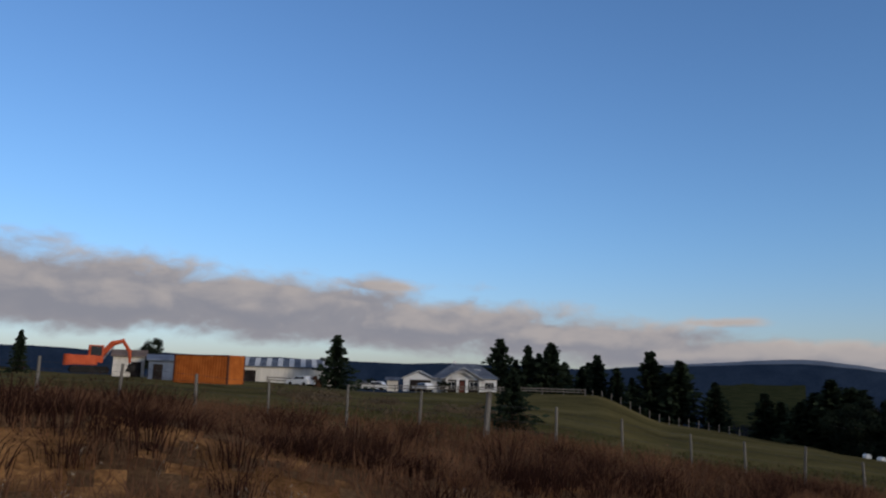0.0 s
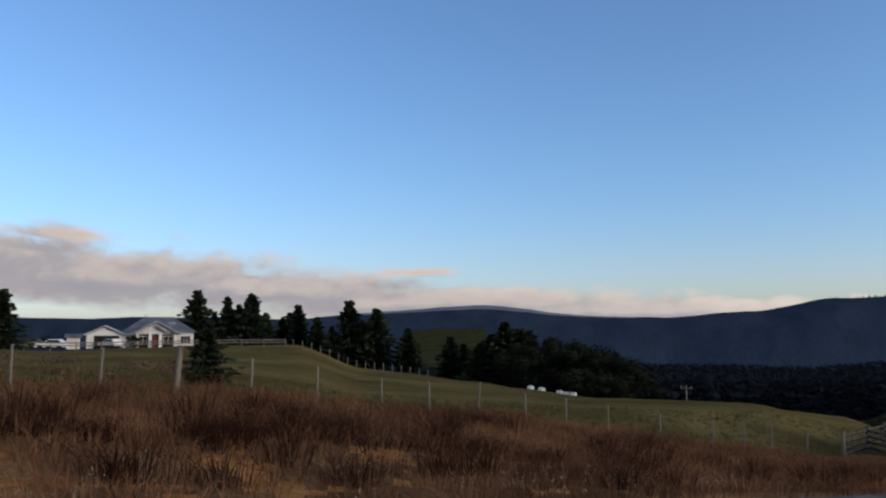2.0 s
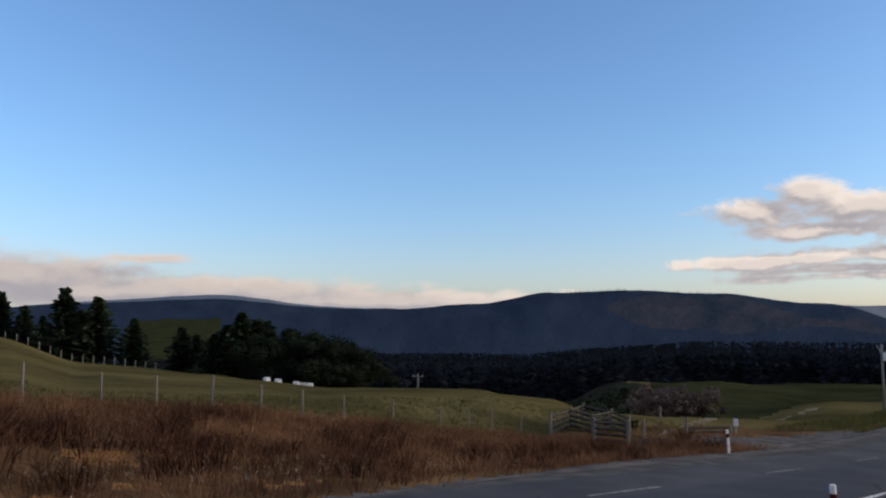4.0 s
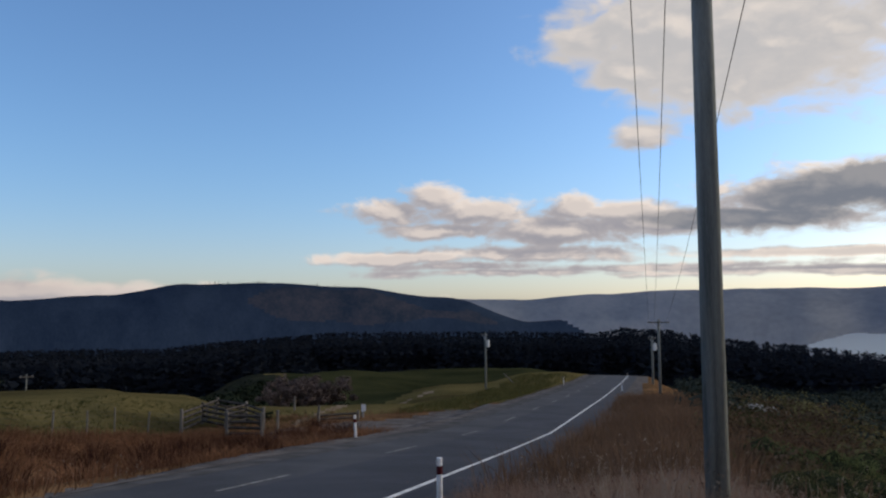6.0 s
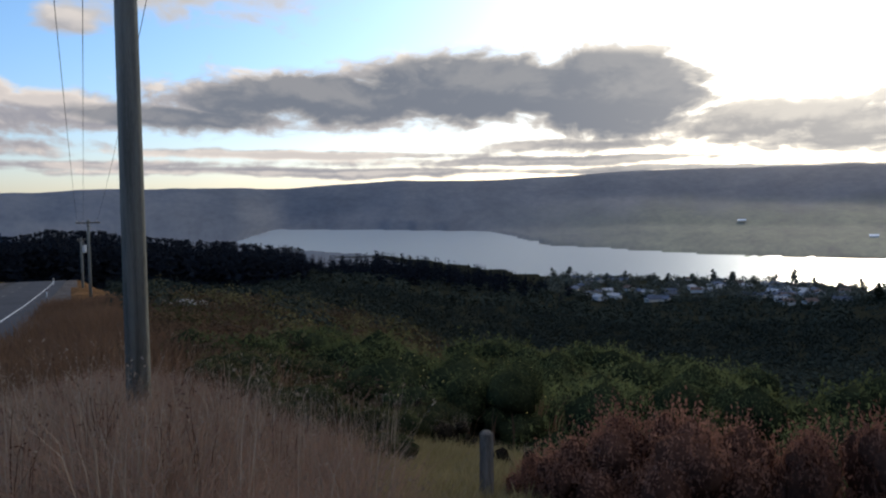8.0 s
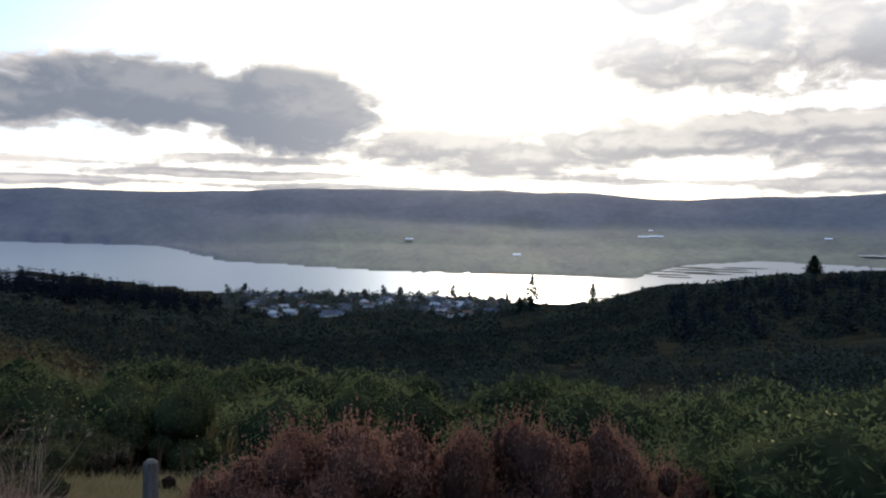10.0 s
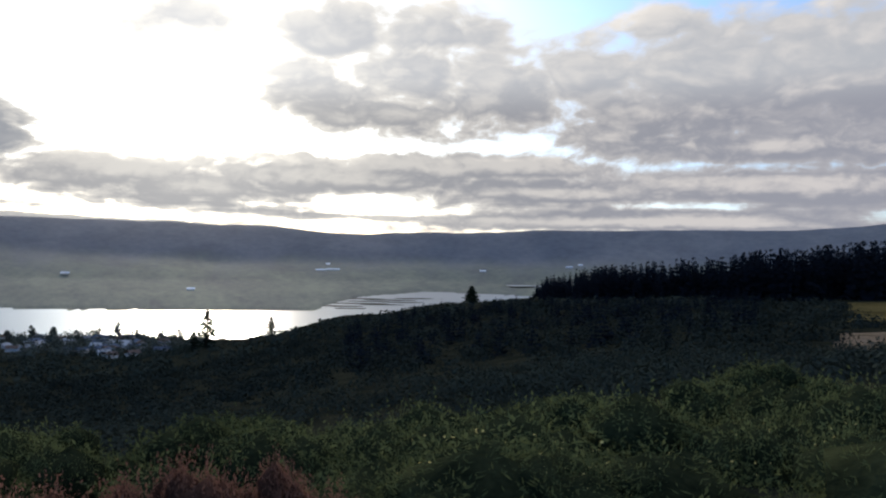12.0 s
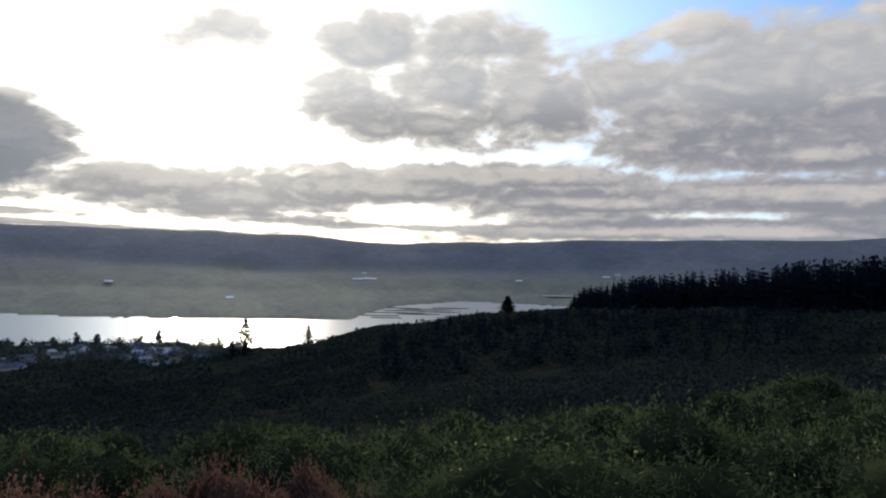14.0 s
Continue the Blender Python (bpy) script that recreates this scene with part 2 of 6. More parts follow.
# ---- materials ----
def material(name, low, high, scale=3.0, rough=0.9, bump=0.3, fine=40.0, mid=None, metal=0.0, spec=0.0, stretch=(1, 1, 1), detail=6.0, contrast=(0.32, 0.68), hill=False, depth=0.04):
    """Two-scale mottled surface in object space: low and high are its darker and lighter base colours."""
    m = bpy.data.materials.new(name)
    m.use_nodes = True
    n = Nodes(m.node_tree)
    at = n.vmath("MULTIPLY", n.add("ShaderNodeTexCoord").outputs["Object"], stretch)
    if hill:
        sp = n.add("ShaderNodeSeparateXYZ")
        n.put(sp.inputs[0], at)
        cb = n.add("ShaderNodeCombineXYZ")
        n.put(cb.inputs[0], n.math("MULTIPLY", n.math("ARCTAN2", sp.outputs[0], sp.outputs[1]), 2500.0))
        n.put(cb.inputs[1], n.math("MULTIPLY", sp.outputs[2], 1.6))
        n.put(cb.inputs[2], n.math("MULTIPLY", n.vmath("LENGTH", at), depth))
        at = cb.outputs[0]
    big = n.noise(at, scale, detail, 0.6, 0.3)
    small = n.noise(at, fine, 3.0, 0.6)
    blend = n.math("MULTIPLY_ADD", n.math("SUBTRACT", small, 0.5), 0.55, big)
    stops = [(contrast[0], low), (contrast[1], high)] if mid is None else [(contrast[0], low), (sum(contrast) / 2, mid), (contrast[1], high)]
    b = n.add("ShaderNodeBsdfPrincipled")
    n.put(b.inputs["Base Color"], n.ramp(blend, stops))
    n.put(b.inputs["Roughness"], n.math("MULTIPLY_ADD", n.math("SUBTRACT", small, 0.5), 0.25, rough, clamp=True))
    b.inputs["Metallic"].default_value = metal
    b.inputs["Specular IOR Level"].default_value = spec
    if bump:
        bp = n.add("ShaderNodeBump")
        bp.inputs["Strength"].default_value = bump
        bp.inputs["Distance"].default_value = 0.6 / fine
        n.put(bp.inputs["Height"], n.math("ADD", n.math("MULTIPLY", big, 0.7), small))
        n.put(b.inputs["Normal"], bp.outputs[0])
    n.put(n.add("ShaderNodeOutputMaterial").inputs[0], b.outputs[0])
    return m


def leafy(name, dark, light, rough=0.85, through_leaf=0.25, tip=None, patch_scale=0.9, patchy=0.55, leafy_mix=0.30):
    """Foliage whose tone changes from leaf to leaf and from plant to plant."""
    m = bpy.data.materials.new(name)
    m.use_nodes = True
    n = Nodes(m.node_tree)
    leaf = n.add("ShaderNodeNewGeometry").outputs["Random Per Island"]
    plant = n.add("ShaderNodeObjectInfo").outputs["Random"]
    patch = n.noise(n.add("ShaderNodeTexCoord").outputs["Object"], patch_scale, 4.0)
    f = n.math("ADD", n.math("MULTIPLY_ADD", n.math("SUBTRACT", leaf, 0.5), leafy_mix, 0.15), n.math("ADD", n.math("MULTIPLY", plant, 0.25), n.math("MULTIPLY_ADD", n.math("SUBTRACT", patch, 0.5), patchy, 0.275)))
    stops = [(0.25, dark), (0.85, light)]
    if tip:
        stops.append((0.97, tip))
    col = n.ramp(f, stops)
    d = n.add("ShaderNodeBsdfPrincipled")
    n.put(d.inputs["Base Color"], col)
    d.inputs["Roughness"].default_value = rough
    d.inputs["Specular IOR Level"].default_value = 0.0
    tr = n.add("ShaderNodeBsdfTranslucent")
    n.put(tr.inputs[0], col)
    mx = n.add("ShaderNodeMixShader")
    mx.inputs[0].default_value = through_leaf
    n.put(mx.inputs[1], d.outputs[0])
    n.put(mx.inputs[2], tr.outputs[0])
    n.put(n.add("ShaderNodeOutputMaterial").inputs[0], mx.outputs[0])
    return m


M_VERGE = material("dry_verge_grass", (0.065, 0.036, 0.020), (0.22, 0.125, 0.062), 0.35, 0.95, 0.8, 9.0, mid=(0.115, 0.066, 0.034))
M_PASTURE = material("grazed_pasture", (0.052, 0.043, 0.019), (0.135, 0.108, 0.045), 0.06, 0.95, 0.6, 3.0, mid=(0.090, 0.074, 0.030))
M_SCRUB = material("scrub_floor", (0.012, 0.015, 0.011), (0.036, 0.036, 0.024), 0.25, 0.95, 0.8, 4.0)
# Woods on the far hills: blue distance haze is part of this colour.
M_FOREST = material("hazed_wooded_hill", (0.013, 0.023, 0.042), (0.034, 0.050, 0.076), 0.012, 0.95, 0.0, 0.15, hill=True, contrast=(0.2, 0.85))
def far_land():
    """Hills that give way to green flats low down beyond the lake, haze painted into their colour."""
    m = bpy.data.materials.new("hazed_distant_land")
    m.use_nodes = True
    n = Nodes(m.node_tree)
    here = n.add("ShaderNodeTexCoord").outputs["Object"]
    sp = n.add("ShaderNodeSeparateXYZ")
    n.put(sp.inputs[0], here)
    turn = n.math("ARCTAN2", sp.outputs[0], sp.outputs[1])
    hill, field = n.add("ShaderNodeCombineXYZ"), n.add("ShaderNodeCombineXYZ")
    for cb, depth in ((hill, 0.04), (field, 0.22)):
        n.put(cb.inputs[0], n.math("MULTIPLY", turn, 2500.0))
        n.put(cb.inputs[1], n.math("MULTIPLY", sp.outputs[2], 1.6))
        n.put(cb.inputs[2], n.math("MULTIPLY", n.vmath("LENGTH", here), depth))
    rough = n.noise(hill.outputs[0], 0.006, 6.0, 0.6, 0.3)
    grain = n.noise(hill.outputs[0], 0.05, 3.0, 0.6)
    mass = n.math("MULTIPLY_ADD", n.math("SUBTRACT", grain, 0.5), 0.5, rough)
    # pale blue tones carry the haze of distance
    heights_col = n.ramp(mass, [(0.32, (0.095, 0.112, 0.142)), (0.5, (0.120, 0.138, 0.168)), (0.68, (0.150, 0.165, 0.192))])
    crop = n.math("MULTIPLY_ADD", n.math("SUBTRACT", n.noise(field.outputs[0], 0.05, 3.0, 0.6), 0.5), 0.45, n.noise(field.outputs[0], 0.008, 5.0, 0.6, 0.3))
    # greyed greens, hazed the same way
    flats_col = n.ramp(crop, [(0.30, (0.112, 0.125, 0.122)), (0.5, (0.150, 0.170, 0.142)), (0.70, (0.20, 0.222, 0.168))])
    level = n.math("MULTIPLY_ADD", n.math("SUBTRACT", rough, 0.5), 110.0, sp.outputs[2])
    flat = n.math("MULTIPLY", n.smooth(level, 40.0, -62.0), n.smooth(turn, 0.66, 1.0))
    b = n.add("ShaderNodeBsdfPrincipled")
    n.put(b.inputs["Base Color"], n.mix(flat, heights_col, flats_col))
    b.inputs["Roughness"].default_value = 0.95
    b.inputs["Specular IOR Level"].default_value = 0.05
    n.put(n.add("ShaderNodeOutputMaterial").inputs[0], b.outputs[0])
    return m


M_FAR = far_land()
M_GRAVEL = material("roadside_gravel", (0.062, 0.056, 0.053), (0.165, 0.150, 0.140), 0.8, 0.95, 0.7, 30.0)
# Logged patch on the hill, its bare ground blued to paint in haze.
M_BARE = material("hazed_logged_slope", (0.020, 0.030, 0.046), (0.050, 0.050, 0.060), 0.014, 0.95, 0.0, 0.12, hill=True)
M_TRACK = material("pale_clay_track", (0.12, 0.09, 0.06), (0.24, 0.185, 0.13), 0.2, 0.95, 0.5, 4.0)
M_CLAY = material("orange_cutting_clay", (0.105, 0.050, 0.020), (0.36, 0.180, 0.070), 0.8, 0.95, 1.0, 7.0, mid=(0.215, 0.105, 0.042))
# Further fields: pasture green with their shade put into the colour.
M_SHADEFIELD = material("shaded_green_field", (0.016, 0.019, 0.009), (0.044, 0.046, 0.020), 0.05, 0.95, 0.6, 2.0)
M_OLDSEAL = material("greyed_old_seal", (0.034, 0.034, 0.038), (0.066, 0.066, 0.070), 0.35, 0.88, 0.4, 60.0, spec=0.15)
M_ASPHALT = material("worn_asphalt", (0.019, 0.020, 0.026), (0.043, 0.044, 0.053), 0.35, 0.85, 0.4, 60.0, spec=0.2)
M_CHIP = material("pale_chip_seal", (0.058, 0.057, 0.057), (0.115, 0.112, 0.112), 0.9, 0.9, 0.5, 60.0)
M_OLDPAINT = material("faded_road_paint", (0.09, 0.09, 0.09), (0.30, 0.30, 0.29), 3.0, 0.7, 0.2, 30.0)
M_PAINT = material("road_paint", (0.42, 0.42, 0.40), (0.78, 0.77, 0.74), 2.0, 0.6, 0.2, 30.0)


# ---- lie of the land ----
ROAD_TURN = 12.5
RU = (math.sin(radians(ROAD_TURN)), math.cos(radians(ROAD_TURN)))


def polar(a, d):
    return d * math.sin(radians(a)), d * math.cos(radians(a))


def road_coords(x, y):
    """Metres along the road and metres to its side from the eye's line."""
    return x * RU[0] + y * RU[1], -x * RU[1] + y * RU[0]


def road_point(s, p):
    return s * RU[0] - p * RU[1], s * RU[1] + p * RU[0]


ROAD_S = (-90, -40, -15, 0, 27, 38, 75, 113, 135, 160, 200, 240)
ROAD_Z = (1.6, 0.6, -0.9, -2.2, -4.95, -6.0, -8.3, -10.3, -11.2, -13.4, -19.0, -25.0)
ROAD_IN, ROAD_OUT = 2.9, 12.0


def road_edge(s):
    """Where the far edge of the seal lies."""
    return np.interp(s, (-40, -15, 2, 14, 27), (8.9, 9.2, 10.2, 11.5, 12.0))


def road_z(s):
    return np.interp(s, ROAD_S, ROAD_Z)


LAND = {}


def land(a, *pairs):
    """The fall of the land along one bearing: distance and height under or over the eye."""
    LAND[a] = pairs


# Unseen rise behind the eye, added to block sky light from the back.
land(-180, (2, -1.65), (15, -0.8), (30, 2), (60, 13), (120, 36), (350, 95), (1500, 160), (4700, 260))
land(-150, (2, -1.65), (15, -1.0), (30, 0.5), (60, 8), (120, 24), (350, 70), (1500, 120), (4700, 200))
land(-125, (2, -1.65), (15, -1.3), (60, 0.5), (350, 10), (1500, 35), (4700, 90))
land(-108, (2, -1.65), (13, -1.6), (19, -0.75), (26, -0.9), (40, -1.0), (75, -0.8), (140, 0), (300, 3), (900, 5), (2600, 55), (4700, 70))
land(-95, (2, -1.65), (12.5, -1.95), (17.8, -0.98), (26, -0.98), (40, -1.2), (78, -0.7), (140, -1.0), (300, -5), (900, 0), (2300, 48), (4700, 60))
land(-85, (2, -1.65), (12.5, -2.1), (17.2, -1.5), (26, -1.35), (40, -1.6), (75, -1.5), (140, -1.8), (300, -8), (900, -10), (2200, 40), (4700, 50))
land(-75, (2, -1.65), (12.5, -2.35), (17, -1.95), (26, -1.65), (40, -2.0), (80, -2.3), (140, -2.7), (200, -8), (600, -20), (1500, 5), (2200, 36), (4700, 50))
land(-65, (2, -1.65), (13, -2.6), (17.4, -2.15), (26, -1.95), (40, -2.5), (80, -2.7), (140, -2.4), (200, -8), (600, -30), (1500, 0), (2200, 38), (4700, 50))
land(-60, (2, -1.65), (13, -2.75), (17.8, -2.3), (26, -2.3), (40, -2.9), (80, -3.2), (140, -2.4), (200, -9), (600, -30), (1500, 0), (2200, 34), (3600, 56), (4700, 50))
land(-55, (2, -1.65), (14, -2.95), (18.5, -2.5), (27, -2.7), (45, -3.8), (80, -5.2), (150, -6.9), (200, -15), (600, -30), (1500, 0), (2200, 28), (3600, 84), (4700, 60))
land(-46, (2, -1.65), (16, -3.0), (30, -3.3), (60, -5.2), (100, -7.2), (140, -9.5), (190, -18), (600, -35), (1200, -10), (2200, 20), (3600, 112), (4700, 90))
land(-37, (2, -1.65), (16, -3.4), (36, -4.5), (60, -5.8), (90, -8.0), (112, -9.8), (160, -20), (400, -35), (1200, -20), (2200, 25), (3600, 64), (4700, 60))
land(-27, (2, -1.65), (17, -3.9), (48, -6.4), (70, -6.8), (95, -8.7), (140, -18), (350, -29), (900, -40), (1700, 5), (2300, 41), (4700, 30))
land(-22, (2, -1.65), (20, -4.2), (50, -7.4), (66, -8.0), (86, -8.6), (120, -16), (350, -28), (900, -42), (1700, 20), (2300, 78), (4700, 30))
land(-17, (2, -1.65), (20, -4.2), (50, -7.6), (62, -8.2), (74, -8.7), (88, -12), (130, -13), (200, -15), (350, -27), (900, -45), (1700, 20), (2300, 82), (4700, 30))
land(-10, (2, -1.65), (38, -6.0), (60, -8.2), (78, -9.2), (92, -12.6), (120, -13.6), (170, -12.4), (205, -17), (350, -26), (900, -45), (1700, 10), (2300, 70), (4700, 30))
land(-3, (2, -1.65), (60, -8.0), (85, -9.7), (105, -11.1), (122, -11.3), (138, -14.6), (190, -13.9), (225, -20), (350, -26), (900, -45), (1700, -10), (2300, 43), (4700, 60))
land(3, (2, -1.65), (10, -2.9), (60, -7.8), (105, -10.2), (135, -10.6), (150, -13), (190, -14.0), (225, -20), (350, -27), (900, -45), (2300, -38), (3000, 10), (4300, 55), (4700, 40))
land(8, (2, -1.65), (6, -2.2), (12, -3.0), (40, -5.8), (75, -8.0), (120, -9.6), (140, -11), (180, -16), (350, -28), (900, -45), (2300, -30), (4300, 86), (4700, 60))
land(14, (2, -1.65), (6, -2.1), (11, -2.85), (30, -4.6), (60, -7), (85, -9.2), (120, -12), (200, -20), (350, -32), (900, -60), (1800, -60), (4300, 116), (4700, 90))
land(22, (2, -1.65), (5, -2.1), (11, -3.1), (30, -5.3), (60, -8), (90, -11), (150, -17), (350, -36), (700, -50), (1500, -76), (1950, -76), (2600, -46), (4300, 110), (4700, 90))
land(25.5, (2, -1.65), (4, -2.05), (10, -3.2), (30, -5.7), (60, -9), (100, -12.8), (200, -21), (400, -37), (700, -54), (1500, -77), (2850, -78), (3300, -40), (4300, 116), (4700, 92))
land(30, (2, -1.65), (4, -2.0), (10, -3.3), (30, -6.2), (60, -10), (100, -14.5), (200, -24), (400, -38), (700, -60), (1400, -78), (2700, -78), (3200, -30), (4300, 126), (4700, 100))
land(40, (2, -1.65), (4, -2.0), (8, -3.1), (15, -4.5), (30, -7.2), (60, -13), (120, -23), (300, -42), (550, -58), (850, -78), (2400, -78), (2900, -20), (4300, 146), (4700, 120))
land(50, (2, -1.65), (4, -2.0), (8, -3.2), (15, -5.0), (32, -8), (60, -14), (120, -24), (300, -48), (550, -70), (820, -78), (1420, -78), (2200, -60), (3200, 30), (4300, 182), (4700, 150))
land(62, (2, -1.65), (4, -2.0), (8, -3.3), (15, -5.0), (32, -8), (60, -14), (120, -24), (300, -47), (550, -68), (790, -78), (1220, -78), (2200, -62), (3000, 0), (4300, 196), (4700, 160))
land(70, (2, -1.65), (4, -2.0), (8, -3.3), (15, -5.0), (32, -8), (60, -14), (120, -22), (300, -41), (470, -49), (600, -70), (770, -78), (1204, -78), (2200, -65), (3000, -20), (4300, 187), (4700, 150))
land(78, (2, -1.65), (4, -2.0), (8, -3.1), (15, -4.8), (32, -7.8), (60, -13), (120, -19), (250, -27), (430, -31.5), (520, -50), (800, -78), (1640, -78), (2400, -66), (3200, -10), (4300, 152), (4700, 120))
land(86, (2, -1.65), (4, -1.9), (8, -2.9), (15, -4.4), (32, -7.6), (60, -12), (120, -17), (250, -22), (400, -22), (520, -45), (800, -78), (2000, -78), (2600, -66), (3300, 0), (4300, 170), (4700, 140))
land(93, (2, -1.65), (4, -1.9), (8, -2.7), (15, -4.1), (32, -7.0), (60, -11), (120, -15), (250, -18), (400, -17), (520, -35), (800, -78), (1900, -78), (2500, -66), (3300, 10), (4300, 196), (4700, 150))
land(106, (2, -1.65), (4, -1.8), (15, -3.5), (35, -5.6), (60, -8), (120, -12), (250, -15), (380, -14), (520, -25), (900, -60), (2500, -40), (4300, 200), (4700, 160))
land(118, (2, -1.65), (15, -3.0), (35, -4.9), (60, -6.5), (120, -10), (250, -11), (350, -11), (520, -15), (900, -30), (2500, 0), (4300, 246), (4700, 200))
# The same added light-blocking rise, met from the right.
land(150, (2, -1.65), (15, -1.4), (30, 0), (60, 8), (120, 25), (350, 70), (1500, 120), (4700, 220))
land(180, (2, -1.65), (15, -0.8), (30, 2), (60, 13), (120, 36), (350, 95), (1500, 160), (4700, 260))
BEARINGS = np.array(sorted(LAND))
LAKE_Z = -80.0
SHORE_A = (20, 22, 25, 33, 40.8, 43.2, 45.5, 57, 68, 75.5, 78.6, 84, 88, 92, 97, 102)
SHORE_FAR = (1700, 1840, 2864, 2649, 2350, 1855, 1500, 1237, 1204, 1192, 1636, 2045, 1966, 1909, 1900, 1500)
SHORE_NEAR = (1750, 1750, 1450, 1150, 950, 880, 850, 815, 755, 790, 850, 850, 850, 850, 1000, 1500)


def rough_height(a, logd):
    """Heights on arrays of bearing and log distance, before noise."""
    table = np.array([np.interp(logd, [math.log(d) for d, _ in LAND[b]], [z for _, z in LAND[b]]) for b in BEARINGS])
    i = np.clip(np.searchsorted(BEARINGS, a) - 1, 0, len(BEARINGS) - 2)
    f = (a - BEARINGS[i]) / (BEARINGS[i + 1] - BEARINGS[i])
    f = f * f * (3 - 2 * f) * 0.6 + f * 0.4
    k = np.arange(a.size)
    return table[i, k] * (1 - f) + table[i + 1, k] * f


def heights(x, y):
    """Ground height at arrays of points, with the road's bench cut into it."""
    x, y = np.atleast_1d(np.asarray(x, float)), np.atleast_1d(np.asarray(y, float))
    d = np.maximum(np.hypot(x, y), 1.0)
    a = np.degrees(np.arctan2(x, y))
    z = rough_height(a, np.log(d))
    s, p = road_coords(x, y)
    off = np.maximum(np.maximum(ROAD_IN - 0.6 - p, p - ROAD_OUT - 0.6), 0)
    w = np.clip(1 - off / np.clip(1.6 + 0.02 * s, 1.6, 5), 0, 1)
    w = w * w * (3 - 2 * w) * (s < 175)
    z = z * (1 - w) + (road_z(s) - 0.05) * w
    far = np.interp(a, SHORE_A, SHORE_FAR)
    near = np.interp(a, SHORE_A, SHORE_NEAR)
    wob = 12 * np.sin(a * 2.3) + 6 * np.sin(a * 7.1)
    inside = (a > 20) & (a < 102) & (d > near + wob) & (d < far + wob * 0.6)
    z = np.where(inside, np.minimum(z, LAKE_Z - 2.5), np.where((d > 650) & (a > 15) & (a < 105), np.maximum(z, LAKE_Z + 0.6), z))
    return z + EYE


def ground_z(x, y):
    return float(heights(x, y)[0])


def at(a, d):
    """A point on the ground on that bearing and at that distance."""
    x, y = polar(a, d)
    return x, y, ground_z(x, y)


def mesh_object(name, verts, faces, mats=(), smooth=False, parent=None):
    me = bpy.data.meshes.new(name)
    me.from_pydata([tuple(v) for v in verts], [], [tuple(f) for f in faces])
    for m in mats:
        me.materials.append(m)
    if smooth:
        me.polygons.foreach_set("use_smooth", np.ones(len(me.polygons), bool))
    me.update()
    ob = new(name, me)
    if parent:
        ob.parent = parent
    return ob


def is_clay(x, y):
    """Whether the orange clay of the road cutting lies bare here."""
    s, p = road_coords(x, y)
    e = float(road_edge(s))
    if not (-60 < s < 13 and e + 1.2 < p < 16.6):
        return False
    v = Vector((s * 0.42, p * 0.75, 5.0))
    return noise.noise(v) + 0.6 * noise.noise(v * 3.1) > -0.06 + max(0, s + 3) * 0.03


def build_ground():
    az = np.concatenate([np.arange(-180, -106, 3.0), np.arange(-106, 122, 0.4), np.arange(122, 180.1, 3.0)])
    az[-1] = 180
    az = az[:-1] if az[0] == -180 else az
    rad = np.concatenate([[0.6], np.geomspace(1.5, 4650, 230)])
    A, R = np.meshgrid(az, rad)
    x, y = R * np.sin(np.radians(A)), R * np.cos(np.radians(A))
    z = heights(x.ravel(), y.ravel()).reshape(x.shape)
    s, p = road_coords(x, y)
    onroad = (p > ROAD_IN - 1.2) & (p < ROAD_OUT + 1.2) & (s < 175)
    n = np.zeros(x.shape)
    for i in range(x.shape[0]):
        for j in range(x.shape[1]):
            r = rad[i]
            v = Vector((x[i, j], y[i, j], 0))
            big = noise.fractal(v * (6.0 / (r + 30)) + Vector((3.1, 7.7, 0)), 1.0, 2.0, 4)
            n[i, j] = big
    amp = np.where(R < 60, 0.10, np.where(R < 600, 0.12 + R * 0.0035, np.where(R < 1900, 1.0 + R * 0.0006, R * 0.0040)))
    wet = z - EYE < LAKE_Z + 6
    z = z + np.where(onroad | wet, 0, amp * n)
    rows, cols = x.shape
    verts = np.stack([x.ravel(), y.ravel(), z.ravel()], 1)
    verts = np.vstack([[0, 0, EYE - 1.65], verts])
    faces, mats = [], []
    for i in range(rows - 1):
        for j in range(cols):
            k = (j + 1) % cols
            faces.append((1 + i * cols + j, 1 + i * cols + k, 1 + (i + 1) * cols + k, 1 + (i + 1) * cols + j))
            mats.append(cover_at(A[i, j], R[i, j], s[i, j], p[i, j], z[i, j] - EYE, n[i, j]))
    for j in range(cols):
        faces.append((0, 1 + (j + 1) % cols, 1 + j))
        mats.append(0)
    ob = mesh_object("ground", verts, faces, (M_VERGE, M_PASTURE, M_SCRUB, M_FOREST, M_FAR, M_FAR, M_GRAVEL, M_BARE, M_TRACK, M_CLAY, M_SHADEFIELD), True)
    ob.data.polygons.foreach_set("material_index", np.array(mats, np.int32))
    return tagged(ob, "rolling farmland, scrub slopes and far wooded hills", "ground", kind="structure")


